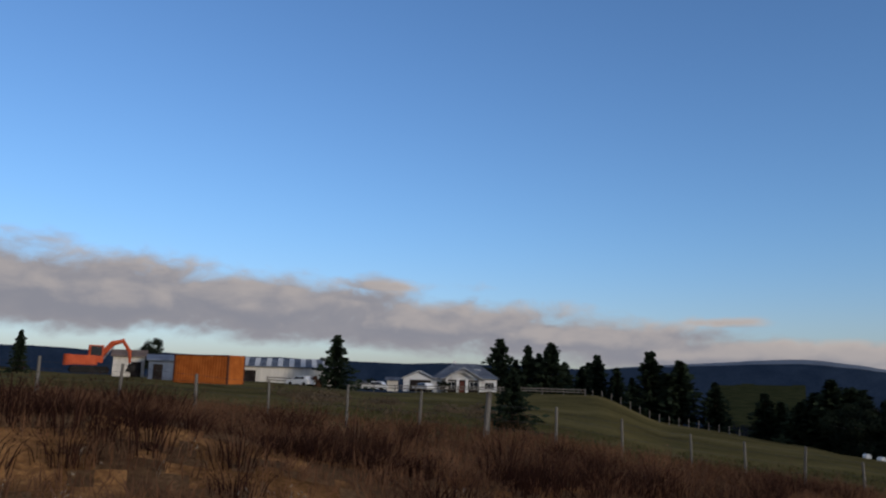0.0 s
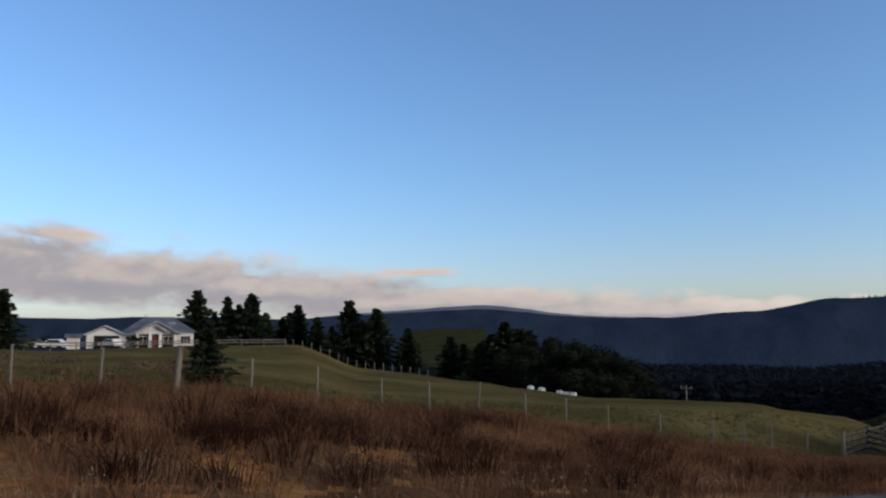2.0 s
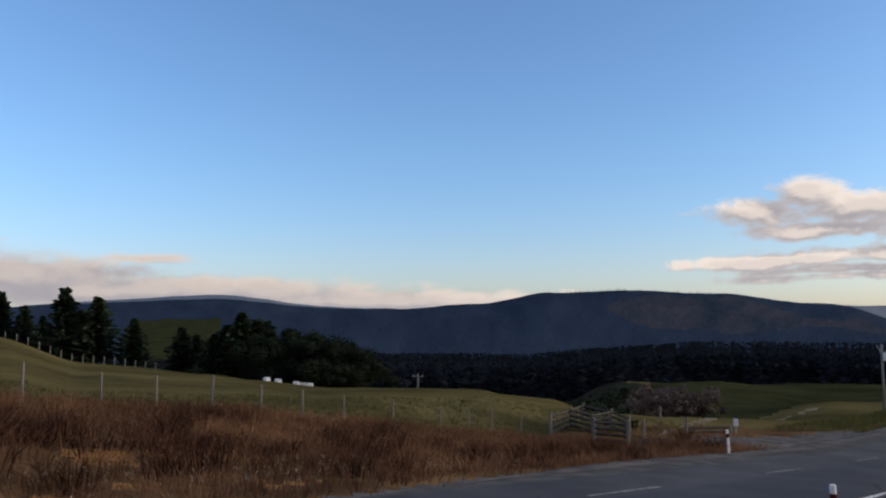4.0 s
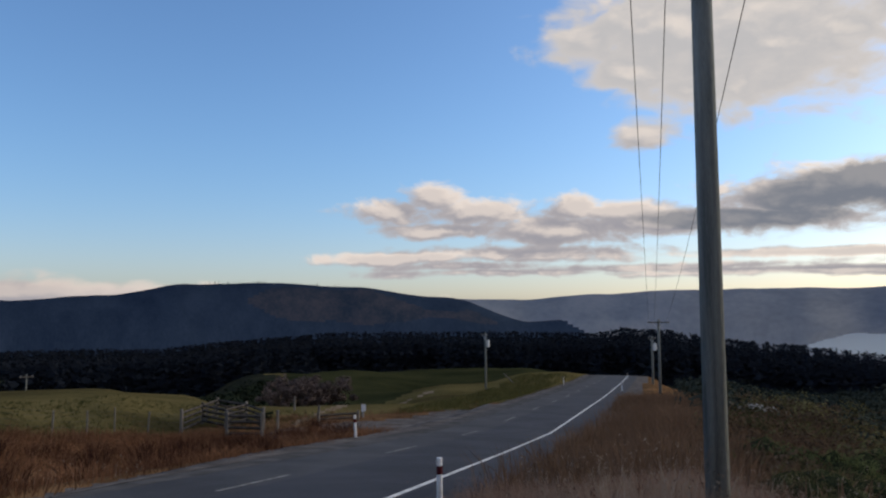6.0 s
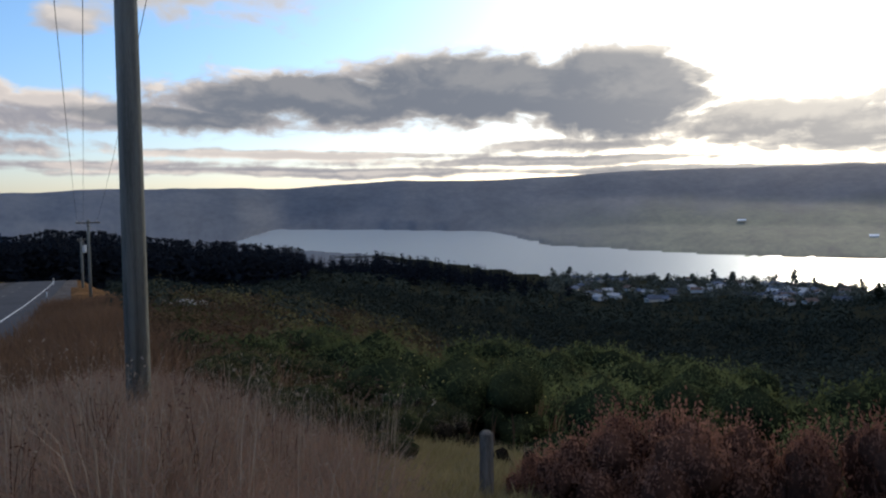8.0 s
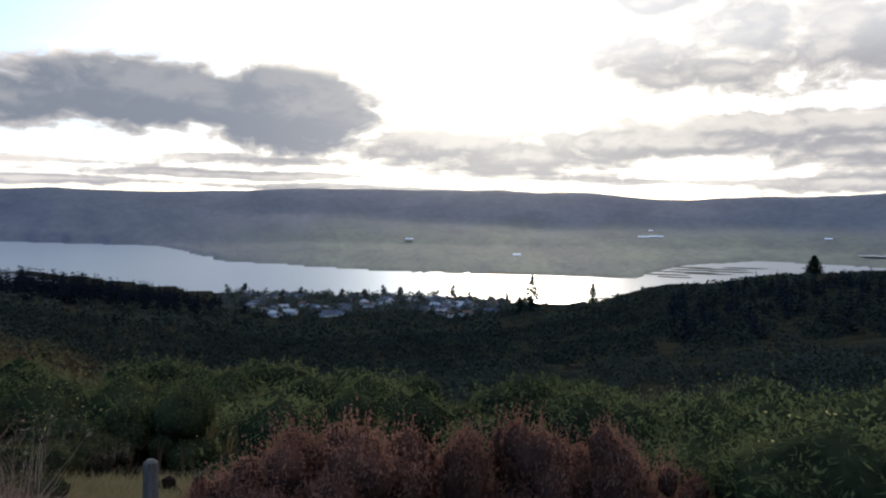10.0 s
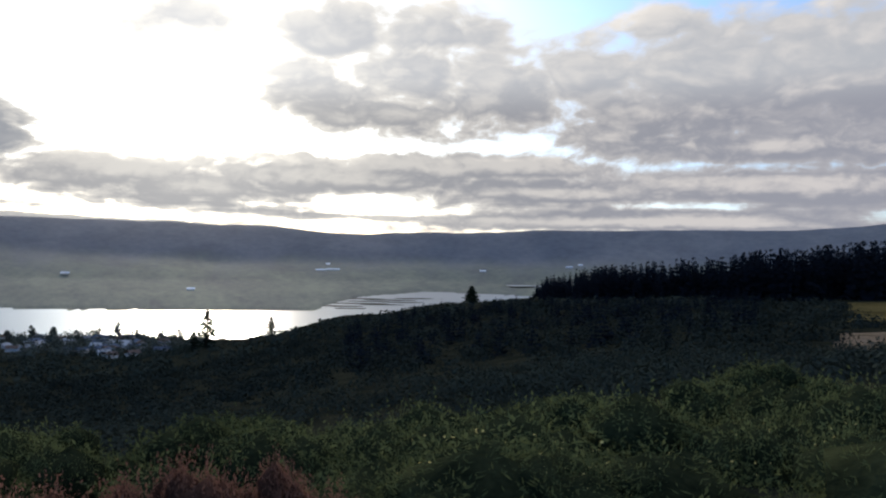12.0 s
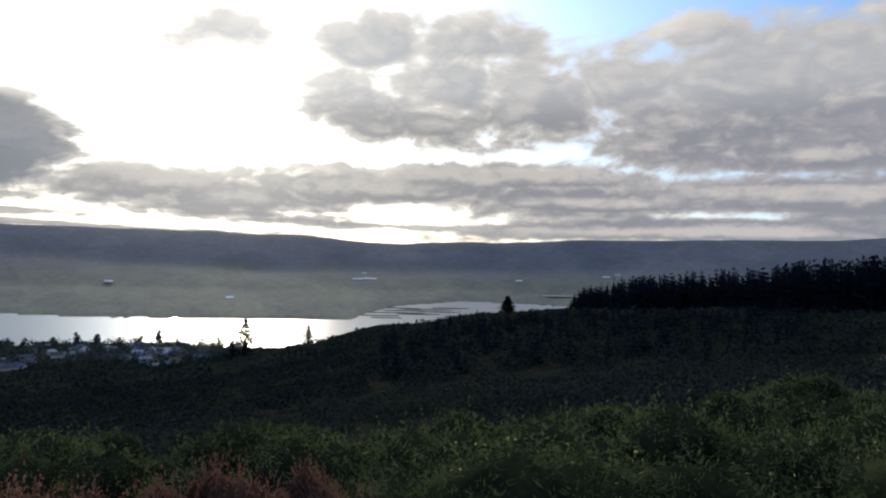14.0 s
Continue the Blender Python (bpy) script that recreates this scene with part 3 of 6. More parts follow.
def cover_at(a, r, s, p, z, n):
    """Which cover grows here: verge, pasture, scrub, wood, plain, range, gravel, logged slope or track."""
    jit = n * 0.5
    if r < 175 and s < 170 and ROAD_IN - 0.5 + jit * 0.5 < p < road_edge(s) + 0.2 + jit * 0.6:
        return 6
    if 34 < s < 60 and ROAD_OUT - 1 < p < 24 + jit * 6 - abs(s - 44) * 0.5 and r < 90:
        return 6
    if r < 70 and a < -30 and is_clay(*polar(a, r)):
        return 9
    if -14.5 < a < -4 and abs(r - 79 - (a + 10) * 5.5) < 1.6 + n:
        return 8
    # field beyond the bank, in the shade-darkened green
    if -14.5 + n < a < 9 and r > np.interp(a, (-14, -10, -3, 3, 9), (84, 92, 132, 145, 160)) and r < 235:
        return 10
    if a < 14 and r < 210:
        if -52 < a < np.interp(r, (85, 120, 210), (-10, -12, -17)) + n and r > np.interp(a, (-52, -46, -37, -27, -22, -14, -9), (160, 150, 122, 105, 96, 84, 84)):
            return 2
        if p > 24 + 0.1 * max(s, 0) + jit * 3 and a > -110:
            return 1
        if -14 < a < 9 and r > 62 and p > ROAD_OUT:
            return 1
        return 0
    if -14 < a < 9 and r < 230 + 30 * n:
        return 1
    if a > 113.5 + 4 * n and 205 + 20 * n < r < 330 + 30 * n:
        return 1
    if a > 113.2 + n * 3 and 112 + 8 * n < r < 158 + 8 * n:
        return 8
    if r < 60 and a < 45 and r < 13 + jit * 4 + (45 - a) * 0.25:
        return 0
    if r < (11 if a < 58 else 3.5) + jit * 3 and a > 10:
        return 0
    # dim field between the trees, same shade-darkened green
    if -52.5 + n < a < -46.5 + n and r < 1350 + 500 * n:
        return 10
    if a >= 14 and 700 < r < 1100 and z < -70:
        return 2
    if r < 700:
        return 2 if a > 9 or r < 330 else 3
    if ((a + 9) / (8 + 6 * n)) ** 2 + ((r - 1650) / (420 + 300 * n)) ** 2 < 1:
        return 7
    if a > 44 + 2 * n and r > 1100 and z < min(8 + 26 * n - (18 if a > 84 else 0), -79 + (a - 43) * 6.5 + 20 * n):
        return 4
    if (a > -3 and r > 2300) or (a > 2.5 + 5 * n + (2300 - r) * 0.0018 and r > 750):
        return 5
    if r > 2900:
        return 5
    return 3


ground = build_ground()

# ---- lake ----
M_WATER = bpy.data.materials.new("lake_water")
M_WATER.use_nodes = True
n = Nodes(M_WATER.node_tree)
b = n.add("ShaderNodeBsdfPrincipled")
b.inputs["Base Color"].default_value = rgb(0.05, 0.07, 0.09)
b.inputs["Roughness"].default_value = 0.32
wave = n.noise(n.vmath("MULTIPLY", n.add("ShaderNodeTexCoord").outputs["Object"], (1, 1, 1)), 0.25, 5.0, 0.6)
bp = n.add("ShaderNodeBump")
bp.inputs["Strength"].default_value = 0.15
bp.inputs["Distance"].default_value = 0.5
n.put(bp.inputs["Height"], wave)
n.put(b.inputs["Normal"], bp.outputs[0])
n.put(n.add("ShaderNodeOutputMaterial").inputs[0], b.outputs[0])
lz = LAKE_Z + EYE
corner = [polar(10, 700), polar(10, 3300), polar(60, 3300), polar(110, 3300), polar(110, 700), polar(60, 600)]
lake = mesh_object("water", [(x, y, lz) for x, y in corner], [(0, 1, 2, 3, 4, 5)][::-1], (M_WATER,))
lake.data.flip_normals()
tagged(lake, "calm silver lake reflecting the bright evening sky", "lake", kind="structure")

# ---- road ----
def strip(name, s0, s1, p0, p1, lift, mat, step=2.0, parent=None):
    """A band of the road from s0 to s1 between two offsets, lying lift above its bench."""
    ns = max(2, int((s1 - s0) / step) + 1)
    verts, faces = [], []
    for i in range(ns):
        s = s0 + (s1 - s0) * i / (ns - 1)
        for p in (p0, min(p1, road_edge(s) - 0.3)):
            x, y = road_point(s, p)
            verts.append((x, y, float(road_z(s)) + EYE + lift))
        if i:
            k = 2 * i
            faces.append((k - 2, k, k + 1, k - 1))
    return mesh_object(name, verts, faces, (mat,), False, parent)


road = strip("road", -85, 172, 3.7, 8.42, 0.02, M_ASPHALT)
tagged(road, "two-lane rural asphalt road running downhill", "road", kind="structure")
strip("far_lane", -85, 172, 8.4, 10.6, 0.018, M_OLDSEAL, parent=road)
strip("lane_edge", -85, 172, 10.58, 11.7, 0.022, M_CHIP, parent=road)
strip("edge_line", -85, 172, 5.23, 5.37, 0.028, M_PAINT, parent=road)
for k in range(-8, 17):
    strip("centre_line", k * 10 + 4, k * 10 + 7.2, 8.72, 8.84, 0.028, M_OLDPAINT, parent=road)


def shoulder():
    """Loose gravel along the far edge of the seal, with an uneven outer edge."""
    verts, faces = [], []
    ss = np.arange(12, 170, 0.7)
    for i, s in enumerate(ss):
        e = float(road_edge(s))
        ease = min(1.0, (s - 12) / 10)
        out = e - 0.2 + 0.95 * ease + ease * 0.45 * noise.noise(Vector((s * 0.35, 3.3, 0))) + ease * 0.25 * noise.noise(Vector((s * 1.3, 9.1, 0)))
        for p, up in ((e - 0.34, 0.035), (e - 0.34 + (out - e + 0.34) * 0.4, 0.04), (e - 0.34 + (out - e + 0.34) * 0.8, 0.035), (out, -0.12)):
            x, y = road_point(s, p)
            verts.append((x, y, float(road_z(s)) + EYE + up))
        if i:
            for k in range(3):
                q = 4 * i + k
                faces.append((q - 4, q, q + 1, q - 3))
    return mesh_object("shoulder", verts, faces, (M_GRAVEL,), True, road)


shoulder()

# ---- small geometry kit ----


class Geo:
    """Gathers vertices and faces of one mesh."""

    def __init__(self):
        self.v, self.f, self.n = [], [], 0

    def add(self, verts, faces):
        self.v.append(np.asarray(verts, float))
        self.f += [tuple(int(i) + self.n for i in q) for q in faces]
        self.n += len(verts)
        return self

    def box(self, cx, cy, cz, sx, sy, sz, turn=0.0, chamfer=0.0):
        hx, hy, hz = sx / 2, sy / 2, sz / 2
        c = min(chamfer, hx, hy)
        if c:
            ring = [(-hx + c, -hy), (hx - c, -hy), (hx, -hy + c), (hx, hy - c), (hx - c, hy), (-hx + c, hy), (-hx, hy - c), (-hx, -hy + c)]
        else:
            ring = [(-hx, -hy), (hx, -hy), (hx, hy), (-hx, hy)]
        k = len(ring)
        cs, sn = math.cos(radians(turn)), math.sin(radians(turn))
        pts = [(cx + a * cs - b * sn, cy + a * sn + b * cs, cz + h) for h in (-hz, hz) for a, b in ring]
        faces = [tuple(reversed(range(k))), tuple(range(k, 2 * k))] + [(i, (i + 1) % k, k + (i + 1) % k, k + i) for i in range(k)]
        return self.add(pts, faces)

    def tube(self, points, radii, sides=8, cap=True):
        pts = [Vector(p) for p in points]
        verts, faces = [], []
        for i, p in enumerate(pts):
            d = (pts[min(i + 1, len(pts) - 1)] - pts[max(i - 1, 0)]).normalized()
            u = d.cross(Vector((0, 0, 1)) if abs(d.z) < 0.9 else Vector((1, 0, 0))).normalized()
            w = d.cross(u)
            for k in range(sides):
                t = 2 * math.pi * k / sides
                verts.append(p + (u * math.cos(t) + w * math.sin(t)) * radii[i])
            if i:
                b = (i - 1) * sides
                faces += [(b + k, b + (k + 1) % sides, b + sides + (k + 1) % sides, b + sides + k) for k in range(sides)]
        if cap:
            faces += [tuple(reversed(range(sides))), tuple(range(len(verts) - sides, len(verts)))]
        return self.add([tuple(v) for v in verts], faces)

    def quads(self, centre, along, across):
        """Many loose leaves: arrays of centres, half lengths and half widths as vectors."""
        c, a, b = (np.asarray(q, float) for q in (centre, along, across))
        v = np.stack([c - a, c + b * 0.8 - a * 0.1, c + a, c - b * 0.8 - a * 0.1], 1).reshape(-1, 3)
        k = len(c)
        i = np.arange(k) * 4
        self.v.append(v)
        self.f += (np.stack([i, i + 1, i + 2, i + 3], 1) + self.n).tolist()
        self.n += 4 * k
        return self

    def mesh(self, name, *mats, smooth=False):
        me = bpy.data.meshes.new(name)
        me.from_pydata(np.vstack(self.v), [], self.f)
        for m in mats:
            me.materials.append(m)
        if smooth:
            me.polygons.foreach_set("use_smooth", np.ones(len(me.polygons), bool))
        me.update()
        return me


def part(name, geo, mat, parent, label="", smooth=False):
    """One mesh object under a thing or under a part."""
    me = geo if isinstance(geo, bpy.types.Mesh) else geo.mesh(name, mat, smooth=smooth)
    ob = new(name, me)
    ob.parent = parent
    return tagged(ob, label) if label else ob


def thing(name, where, label, category, group="", turn=0.0, size=1.0):
    ob = new(name)
    ob.matrix_basis = pose(*where, 0, 0, turn) @ Matrix.Scale(size, 4)
    return tagged(ob, label, category, group)


def unit(v):
    return v / np.maximum(np.linalg.norm(v, axis=-1, keepdims=True), 1e-9)


# ---- plant materials ----
M_GORSE = leafy("gorse_foliage", (0.040, 0.052, 0.024), (0.165, 0.192, 0.080), through_leaf=0.42, patch_scale=0.8, patchy=1.0, leafy_mix=0.10)
M_RUST = leafy("rusty_shrub", (0.118, 0.055, 0.041), (0.35, 0.188, 0.132), through_leaf=0.40, tip=(0.50, 0.34, 0.24), patch_scale=1.2, patchy=0.9, leafy_mix=0.16)
M_CONIFER = leafy("conifer_needles", (0.010, 0.016, 0.012), (0.034, 0.048, 0.028), through_leaf=0.1)
M_BROAD = leafy("evergreen_leaves", (0.009, 0.013, 0.010), (0.026, 0.034, 0.020), through_leaf=0.06)
# Town leaves, paled so that the haze over the town sits in their colour.
M_TOWNLEAF = leafy("hazed_lakeside_leaves", (0.055, 0.066, 0.060), (0.125, 0.138, 0.112), through_leaf=0.1)
M_STRAW = leafy("seeding_dry_grass", (0.165, 0.104, 0.080), (0.34, 0.228, 0.168), through_leaf=0.35, tip=(0.42, 0.32, 0.25))
M_TUSSOCK = leafy("tawny_tussock", (0.064, 0.032, 0.021), (0.255, 0.128, 0.068), through_leaf=0.30, tip=(0.38, 0.23, 0.13), patch_scale=0.30, patchy=1.5)
M_RANK = leafy("rank_brown_grass", (0.060, 0.038, 0.026), (0.190, 0.120, 0.078), through_leaf=0.30, patch_scale=0.25, patchy=1.2)
M_DOCK = leafy("dark_seeding_dock", (0.022, 0.010, 0.008), (0.070, 0.032, 0.022), through_leaf=0.15)
M_PALE = leafy("pale_fennel_stalks", (0.14, 0.105, 0.08), (0.34, 0.28, 0.22), through_leaf=0.2)
M_GREENGRASS = leafy("green_verge_grass", (0.045, 0.046, 0.018), (0.14, 0.130, 0.050), through_leaf=0.3)
M_SLOPE = leafy("dusky_slope_scrub", (0.020, 0.026, 0.023), (0.050, 0.060, 0.047), through_leaf=0.05, patch_scale=0.06, patchy=1.0, leafy_mix=0.10)
# Far pines: haze painted in as lifted, bluish darks.
M_FARPINE = leafy("hazed_pine_needles", (0.010, 0.013, 0.019), (0.019, 0.024, 0.032), through_leaf=0.05, leafy_mix=0.12)
M_OLIVE = leafy("olive_broom", (0.045, 0.044, 0.022), (0.190, 0.172, 0.080), through_leaf=0.25, patch_scale=0.15, patchy=1.2, leafy_mix=0.12)
M_BLOOM = leafy("gorse_blossom", (0.36, 0.31, 0.10), (0.70, 0.62, 0.26), through_leaf=0.4)
# Crest trees share the hill's painted blue haze.
M_CREST = leafy("hazed_crest_trees", (0.014, 0.022, 0.036), (0.030, 0.042, 0.060), through_leaf=0.0)
M_HOLLOW = leafy("tan_green_grass", (0.130, 0.112, 0.052), (0.36, 0.30, 0.155), through_leaf=0.3)
M_BRACKEN = leafy("dead_bracken", (0.045, 0.032, 0.022), (0.150, 0.108, 0.068), through_leaf=0.2, patch_scale=0.2, patchy=0.9)
# Inner growth of the shrubs, darkened to hold the shade among their leaves.
M_GORSE_IN = material("shaded_inner_gorse", (0.012, 0.016, 0.009), (0.038, 0.045, 0.022), 3.0, 0.95, 1.0, 22.0)
M_RUST_IN = material("shaded_rusty_twigs", (0.040, 0.020, 0.014), (0.115, 0.058, 0.040), 3.0, 0.95, 1.0, 30.0)
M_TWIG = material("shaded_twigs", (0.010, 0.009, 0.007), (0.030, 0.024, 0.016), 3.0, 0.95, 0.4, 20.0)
M_BARK = material("rough_bark", (0.030, 0.024, 0.020), (0.090, 0.070, 0.055), 4.0, 0.95, 0.8, 25.0, stretch=(1, 1, 0.2))
M_BARETREE = leafy("bare_winter_twigs", (0.055, 0.042, 0.040), (0.12, 0.092, 0.085), through_leaf=0.05)


# ---- plants ----
def shrub_meshes(name, seed, leaves, leaf, mat, wide=1.0, tall=1.0, lobes=9, sprig=0.5, inner=None, small=(0.34, 0.58), shoots=0, shoot=0.2, crowning=0.0, bloom=0, slim=1.0):
    """Foliage and shade-dark core of a shrub about two metres across and 1.6 m high."""
    r = np.random.default_rng(seed)
    ang, rad = r.uniform(0, 2 * np.pi, lobes), np.sqrt(r.uniform(0, 1, lobes)) * 0.62 * wide
    cen = np.stack([np.cos(ang) * rad, np.sin(ang) * rad, r.uniform(0.35, 1.0, lobes) * tall * (1 - 0.45 * rad / wide)], 1)
    siz = r.uniform(*small, lobes) * wide
    pick = r.integers(0, lobes, leaves)
    d = unit(r.normal(size=(leaves, 3)))
    d[:, 2] = np.where((d[:, 2] < -0.3) | ((d[:, 2] < 0.2) & (r.uniform(0, 1, leaves) < crowning)), np.abs(d[:, 2]) + 0.25 * crowning, d[:, 2])
    d = unit(d)
    c = cen[pick] + d * siz[pick, None] * r.uniform(0.74, 1.06, leaves)[:, None] * np.array([1, 1, 0.85])
    c[:, 2] = np.maximum(c[:, 2], 0.03)
    up = np.array([0, 0, 1.0])
    stand = (r.uniform(0, 1, leaves) < 0.30)[:, None]
    a = unit(np.where(stand, d * 0.8 + up * sprig, np.cross(d, r.normal(size=(leaves, 3))) + d * 0.25) + r.normal(size=(leaves, 3)) * 0.25)
    b = unit(np.where(stand, np.cross(a, r.normal(size=(leaves, 3))), np.cross(d, a)))
    ln = leaf * r.uniform(0.55, 1.3, leaves)[:, None]
    g = Geo().quads(c, a * ln, b * ln * slim * np.where(stand, 0.38, 0.62))
    if shoots:
        pk = r.integers(0, lobes, shoots)
        sd = unit(r.normal(size=(shoots, 3)) + np.array([0, 0, 0.9]))
        root = cen[pk] + sd * siz[pk, None] * np.array([1, 1, 0.85]) * 0.95
        rise = unit(sd + np.array([0, 0, 0.9]) + r.normal(size=(shoots, 3)) * 0.25) * (shoot * r.uniform(0.4, 1.2, shoots))[:, None]
        for j in range(6):
            at_leaf = root + rise * (j + 0.5) / 6 + r.normal(size=(shoots, 3)) * leaf * 0.5
            la = unit(rise + r.normal(size=(shoots, 3)) * 0.12)
            lb = unit(np.cross(la, r.normal(size=(shoots, 3))))
            q = leaf * r.uniform(0.6, 1.2, shoots)[:, None]
            g.quads(at_leaf, la * q, lb * q * 0.5)
    # dark blobs painted as inner shade, round a short real stem
    core = Geo()
    for k in range(lobes):
        bm = bmesh.new()
        bmesh.ops.create_icosphere(bm, subdivisions=1, radius=1.0)
        vs = np.array([v.co[:] for v in bm.verts])
        fs = [[v.index for v in f.verts] for f in bm.faces]
        bm.free()
        vs = vs * siz[k] * 0.87 * np.array([1, 1, 0.9]) * (1 + 0.10 * r.normal(size=(len(vs), 1)))
        core.add(vs + cen[k], fs)
    core.tube([(0, 0, -0.3), (0.03, 0.02, 0.3), (0, 0, 0.6)], [0.07, 0.05, 0.03], 6)
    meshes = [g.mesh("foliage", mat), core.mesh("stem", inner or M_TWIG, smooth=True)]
    if bloom:
        high = np.argsort(cen[:, 2] + siz)[-4:]
        pk = high[r.integers(0, 4, bloom)]
        knot = unit(r.normal(size=(14, 3)) + np.array([0, 0, 1.1]))[r.integers(0, 14, bloom)]
        fd = unit(knot + r.normal(size=(bloom, 3)) * 0.16)
        fc = cen[pk] + fd * siz[pk, None] * np.array([1, 1, 0.85]) * r.uniform(1.0, 1.16, bloom)[:, None]
        fa = unit(r.normal(size=(bloom, 3)))
        fq = 0.010 * r.uniform(0.6, 1.3, bloom)[:, None]
        meshes.append(Geo().quads(fc, fa * fq, unit(np.cross(fa, r.normal(size=(bloom, 3)))) * fq).mesh("blossom", M_BLOOM))
    return meshes


def shrub(meshes, m, label, group, name="gorse_bush", cat="bush"):
    ob = new(name)
    ob.matrix_basis = m
    tagged(ob, label, cat, group)
    part("foliage", meshes[0], None, ob)
    part("stem", meshes[1], None, ob)
    if len(meshes) > 2:
        part("blossom", meshes[2], None, ob, "pale yellow gorse blossom")
    return ob


def conifer_geo(seed, whorls=13, per=7, needles=5, slim=0.21, ragged=0.25, bare=0.06):
    """A conifer one metre high: crown of drooping needle sprays on whorls of boughs."""
    r = np.random.default_rng(seed)
    cs, al, ac = [], [], []
    for w in range(whorls):
        f = w / (whorls - 1)
        z = bare + (0.97 - bare) * f
        reach = slim * (1 - f) ** 0.75 * (1 + ragged * r.normal()) + 0.012
        for k in range(per):
            t = 2 * math.pi * (k + r.uniform(-0.4, 0.4)) / per + w * 1.7
            le = reach * r.uniform(0.65, 1.2)
            for j in range(needles):
                q = (j + 0.6) / needles
                spread = r.normal(size=3) * 0.018
                c = np.array([math.cos(t) * le * q, math.sin(t) * le * q, z - 0.12 * le * q + 0.05 * le * q * q]) + spread
                out = np.array([math.cos(t), math.sin(t), r.uniform(-0.35, 0.35)])
                cs.append(c)
                al.append(out * r.uniform(0.034, 0.06) * (1.25 - 0.5 * f))
                ac.append(unit(np.cross(out, r.normal(size=3))) * r.uniform(0.026, 0.045))
    for j in range(10):
        cs.append(np.array([r.normal() * 0.008, r.normal() * 0.008, 0.93 + 0.007 * j]))
        al.append(np.array([r.normal() * 0.01, r.normal() * 0.01, 0.02]))
        ac.append(np.array([0.008, r.normal() * 0.006, 0]))
    return np.array(cs), np.array(al), np.array(ac)


def conifer_meshes(seed, **k):
    crown = Geo().quads(*conifer_geo(seed, **k)).mesh("crown", M_CONIFER)
    r = np.random.default_rng(seed)
    trunk = Geo().tube([(0, 0, -0.04), (0, 0, 0.3), (r.normal() * 0.004, 0, 0.7), (0, 0, 0.95)], [0.022, 0.017, 0.010, 0.003], 7).mesh("trunk", M_BARK, smooth=True)
    return crown, trunk


def tree(meshes, m, label, group, name="conifer"):
    ob = new(name)
    ob.matrix_basis = m
    tagged(ob, label, "tree", group)
    part("crown", meshes[0], None, ob)
    part("trunk", meshes[1], None, ob)
    return ob


def broad_meshes(seed, leaves=1500, leaf=0.035, lobes=11, mat=None, spread=0.30, low=0.25):
    """A broad evergreen tree one metre high, with limbs and clumped crown."""
    r = np.random.default_rng(seed)
    cen = np.stack([r.normal(size=lobes) * spread * 0.45, r.normal(size=lobes) * spread * 0.45, r.uniform(low, 0.84, lobes)], 1)
    siz = r.uniform(0.10, 0.19, lobes) * (1.25 - 0.5 * cen[:, 2])
    pick = r.integers(0, lobes, leaves)
    d = unit(r.normal(size=(leaves, 3)))
    c = cen[pick] + d * siz[pick, None] * r.uniform(0.4, 1.08, leaves)[:, None]
    a = unit(np.cross(d, r.normal(size=(leaves, 3))) + r.normal(size=(leaves, 3)) * 0.5)
    b = unit(np.cross(d, a) + r.normal(size=(leaves, 3)) * 0.3)
    ln = leaf * r.uniform(0.6, 1.4, leaves)[:, None]
    crown = Geo().quads(c, a * ln, b * ln * 0.6).mesh("crown", mat or M_BROAD)
    t = Geo().tube([(0, 0, -0.05), (0.01, 0, 0.25), (0, 0.01, 0.55)], [0.035, 0.026, 0.014], 7)
    for k in range(lobes):
        t.tube([(0, 0, 0.2 + 0.2 * r.random()), tuple(cen[k] * np.array([0.5, 0.5, 0.9])), tuple(cen[k])], [0.014, 0.009, 0.004], 5)
    return crown, t.mesh("trunk", M_BARK)


def wood(name, spots, label, mat, seed, slim=0.2, detail=(7, 5, 2)):
    """Many conifers in one mesh: spots are x, y, z, height."""
    shapes = [conifer_geo(seed + i, whorls=detail[0], per=detail[1], needles=detail[2], slim=slim, ragged=0.2) for i in range(5)]
    g = Geo()
    for i, (x, y, z, h) in enumerate(spots):
        c, a, b = shapes[i % 5]
        k = 2.1 / math.sqrt(detail[2] * detail[1] / 10)
        thin = (1.30 - 1.05 * c[:, 2:3]) * k * h
        g.quads(c * h + np.array([x, y, z]), a * thin, b * thin)
        g.tube([(x, y, z - 1), (x, y, z + h * 0.9)], [h * 0.02, h * 0.004], 4, False)
    ob = new(name, g.mesh(name, mat))
    return tagged(ob, label, "forest", kind="stuff")


def thicket(name, spots, label, mat, seed, leaves=84, grain=1.0):
    """Many scrub clumps in one mesh: spots are x, y, z, width, height."""
    r = np.random.default_rng(seed)
    g = Geo()
    for x, y, z, w, h in spots:
        if h < 0.4:
            continue
        d = unit(r.normal(size=(leaves, 3)))
        d[:, 2] = np.abs(d[:, 2])
        c = d * np.array([w / 2, w / 2, h]) * r.uniform(0.55, 1.05, leaves)[:, None] + np.array([x, y, z])
        a = unit(np.cross(d, r.normal(size=(leaves, 3))) + r.normal(size=(leaves, 3)) * 0.3)
        b = unit(np.cross(d, a) + r.normal(size=(leaves, 3)) * 0.2)
        s = grain * r.uniform(0.07, 0.15, leaves)[:, None] * (w * 0.5 + h * 0.5)
        g.quads(c, a * s, b * s * 0.8)
    ob = new(name, g.mesh(name, mat))
    return tagged(ob, label, "scrub", kind="stuff")


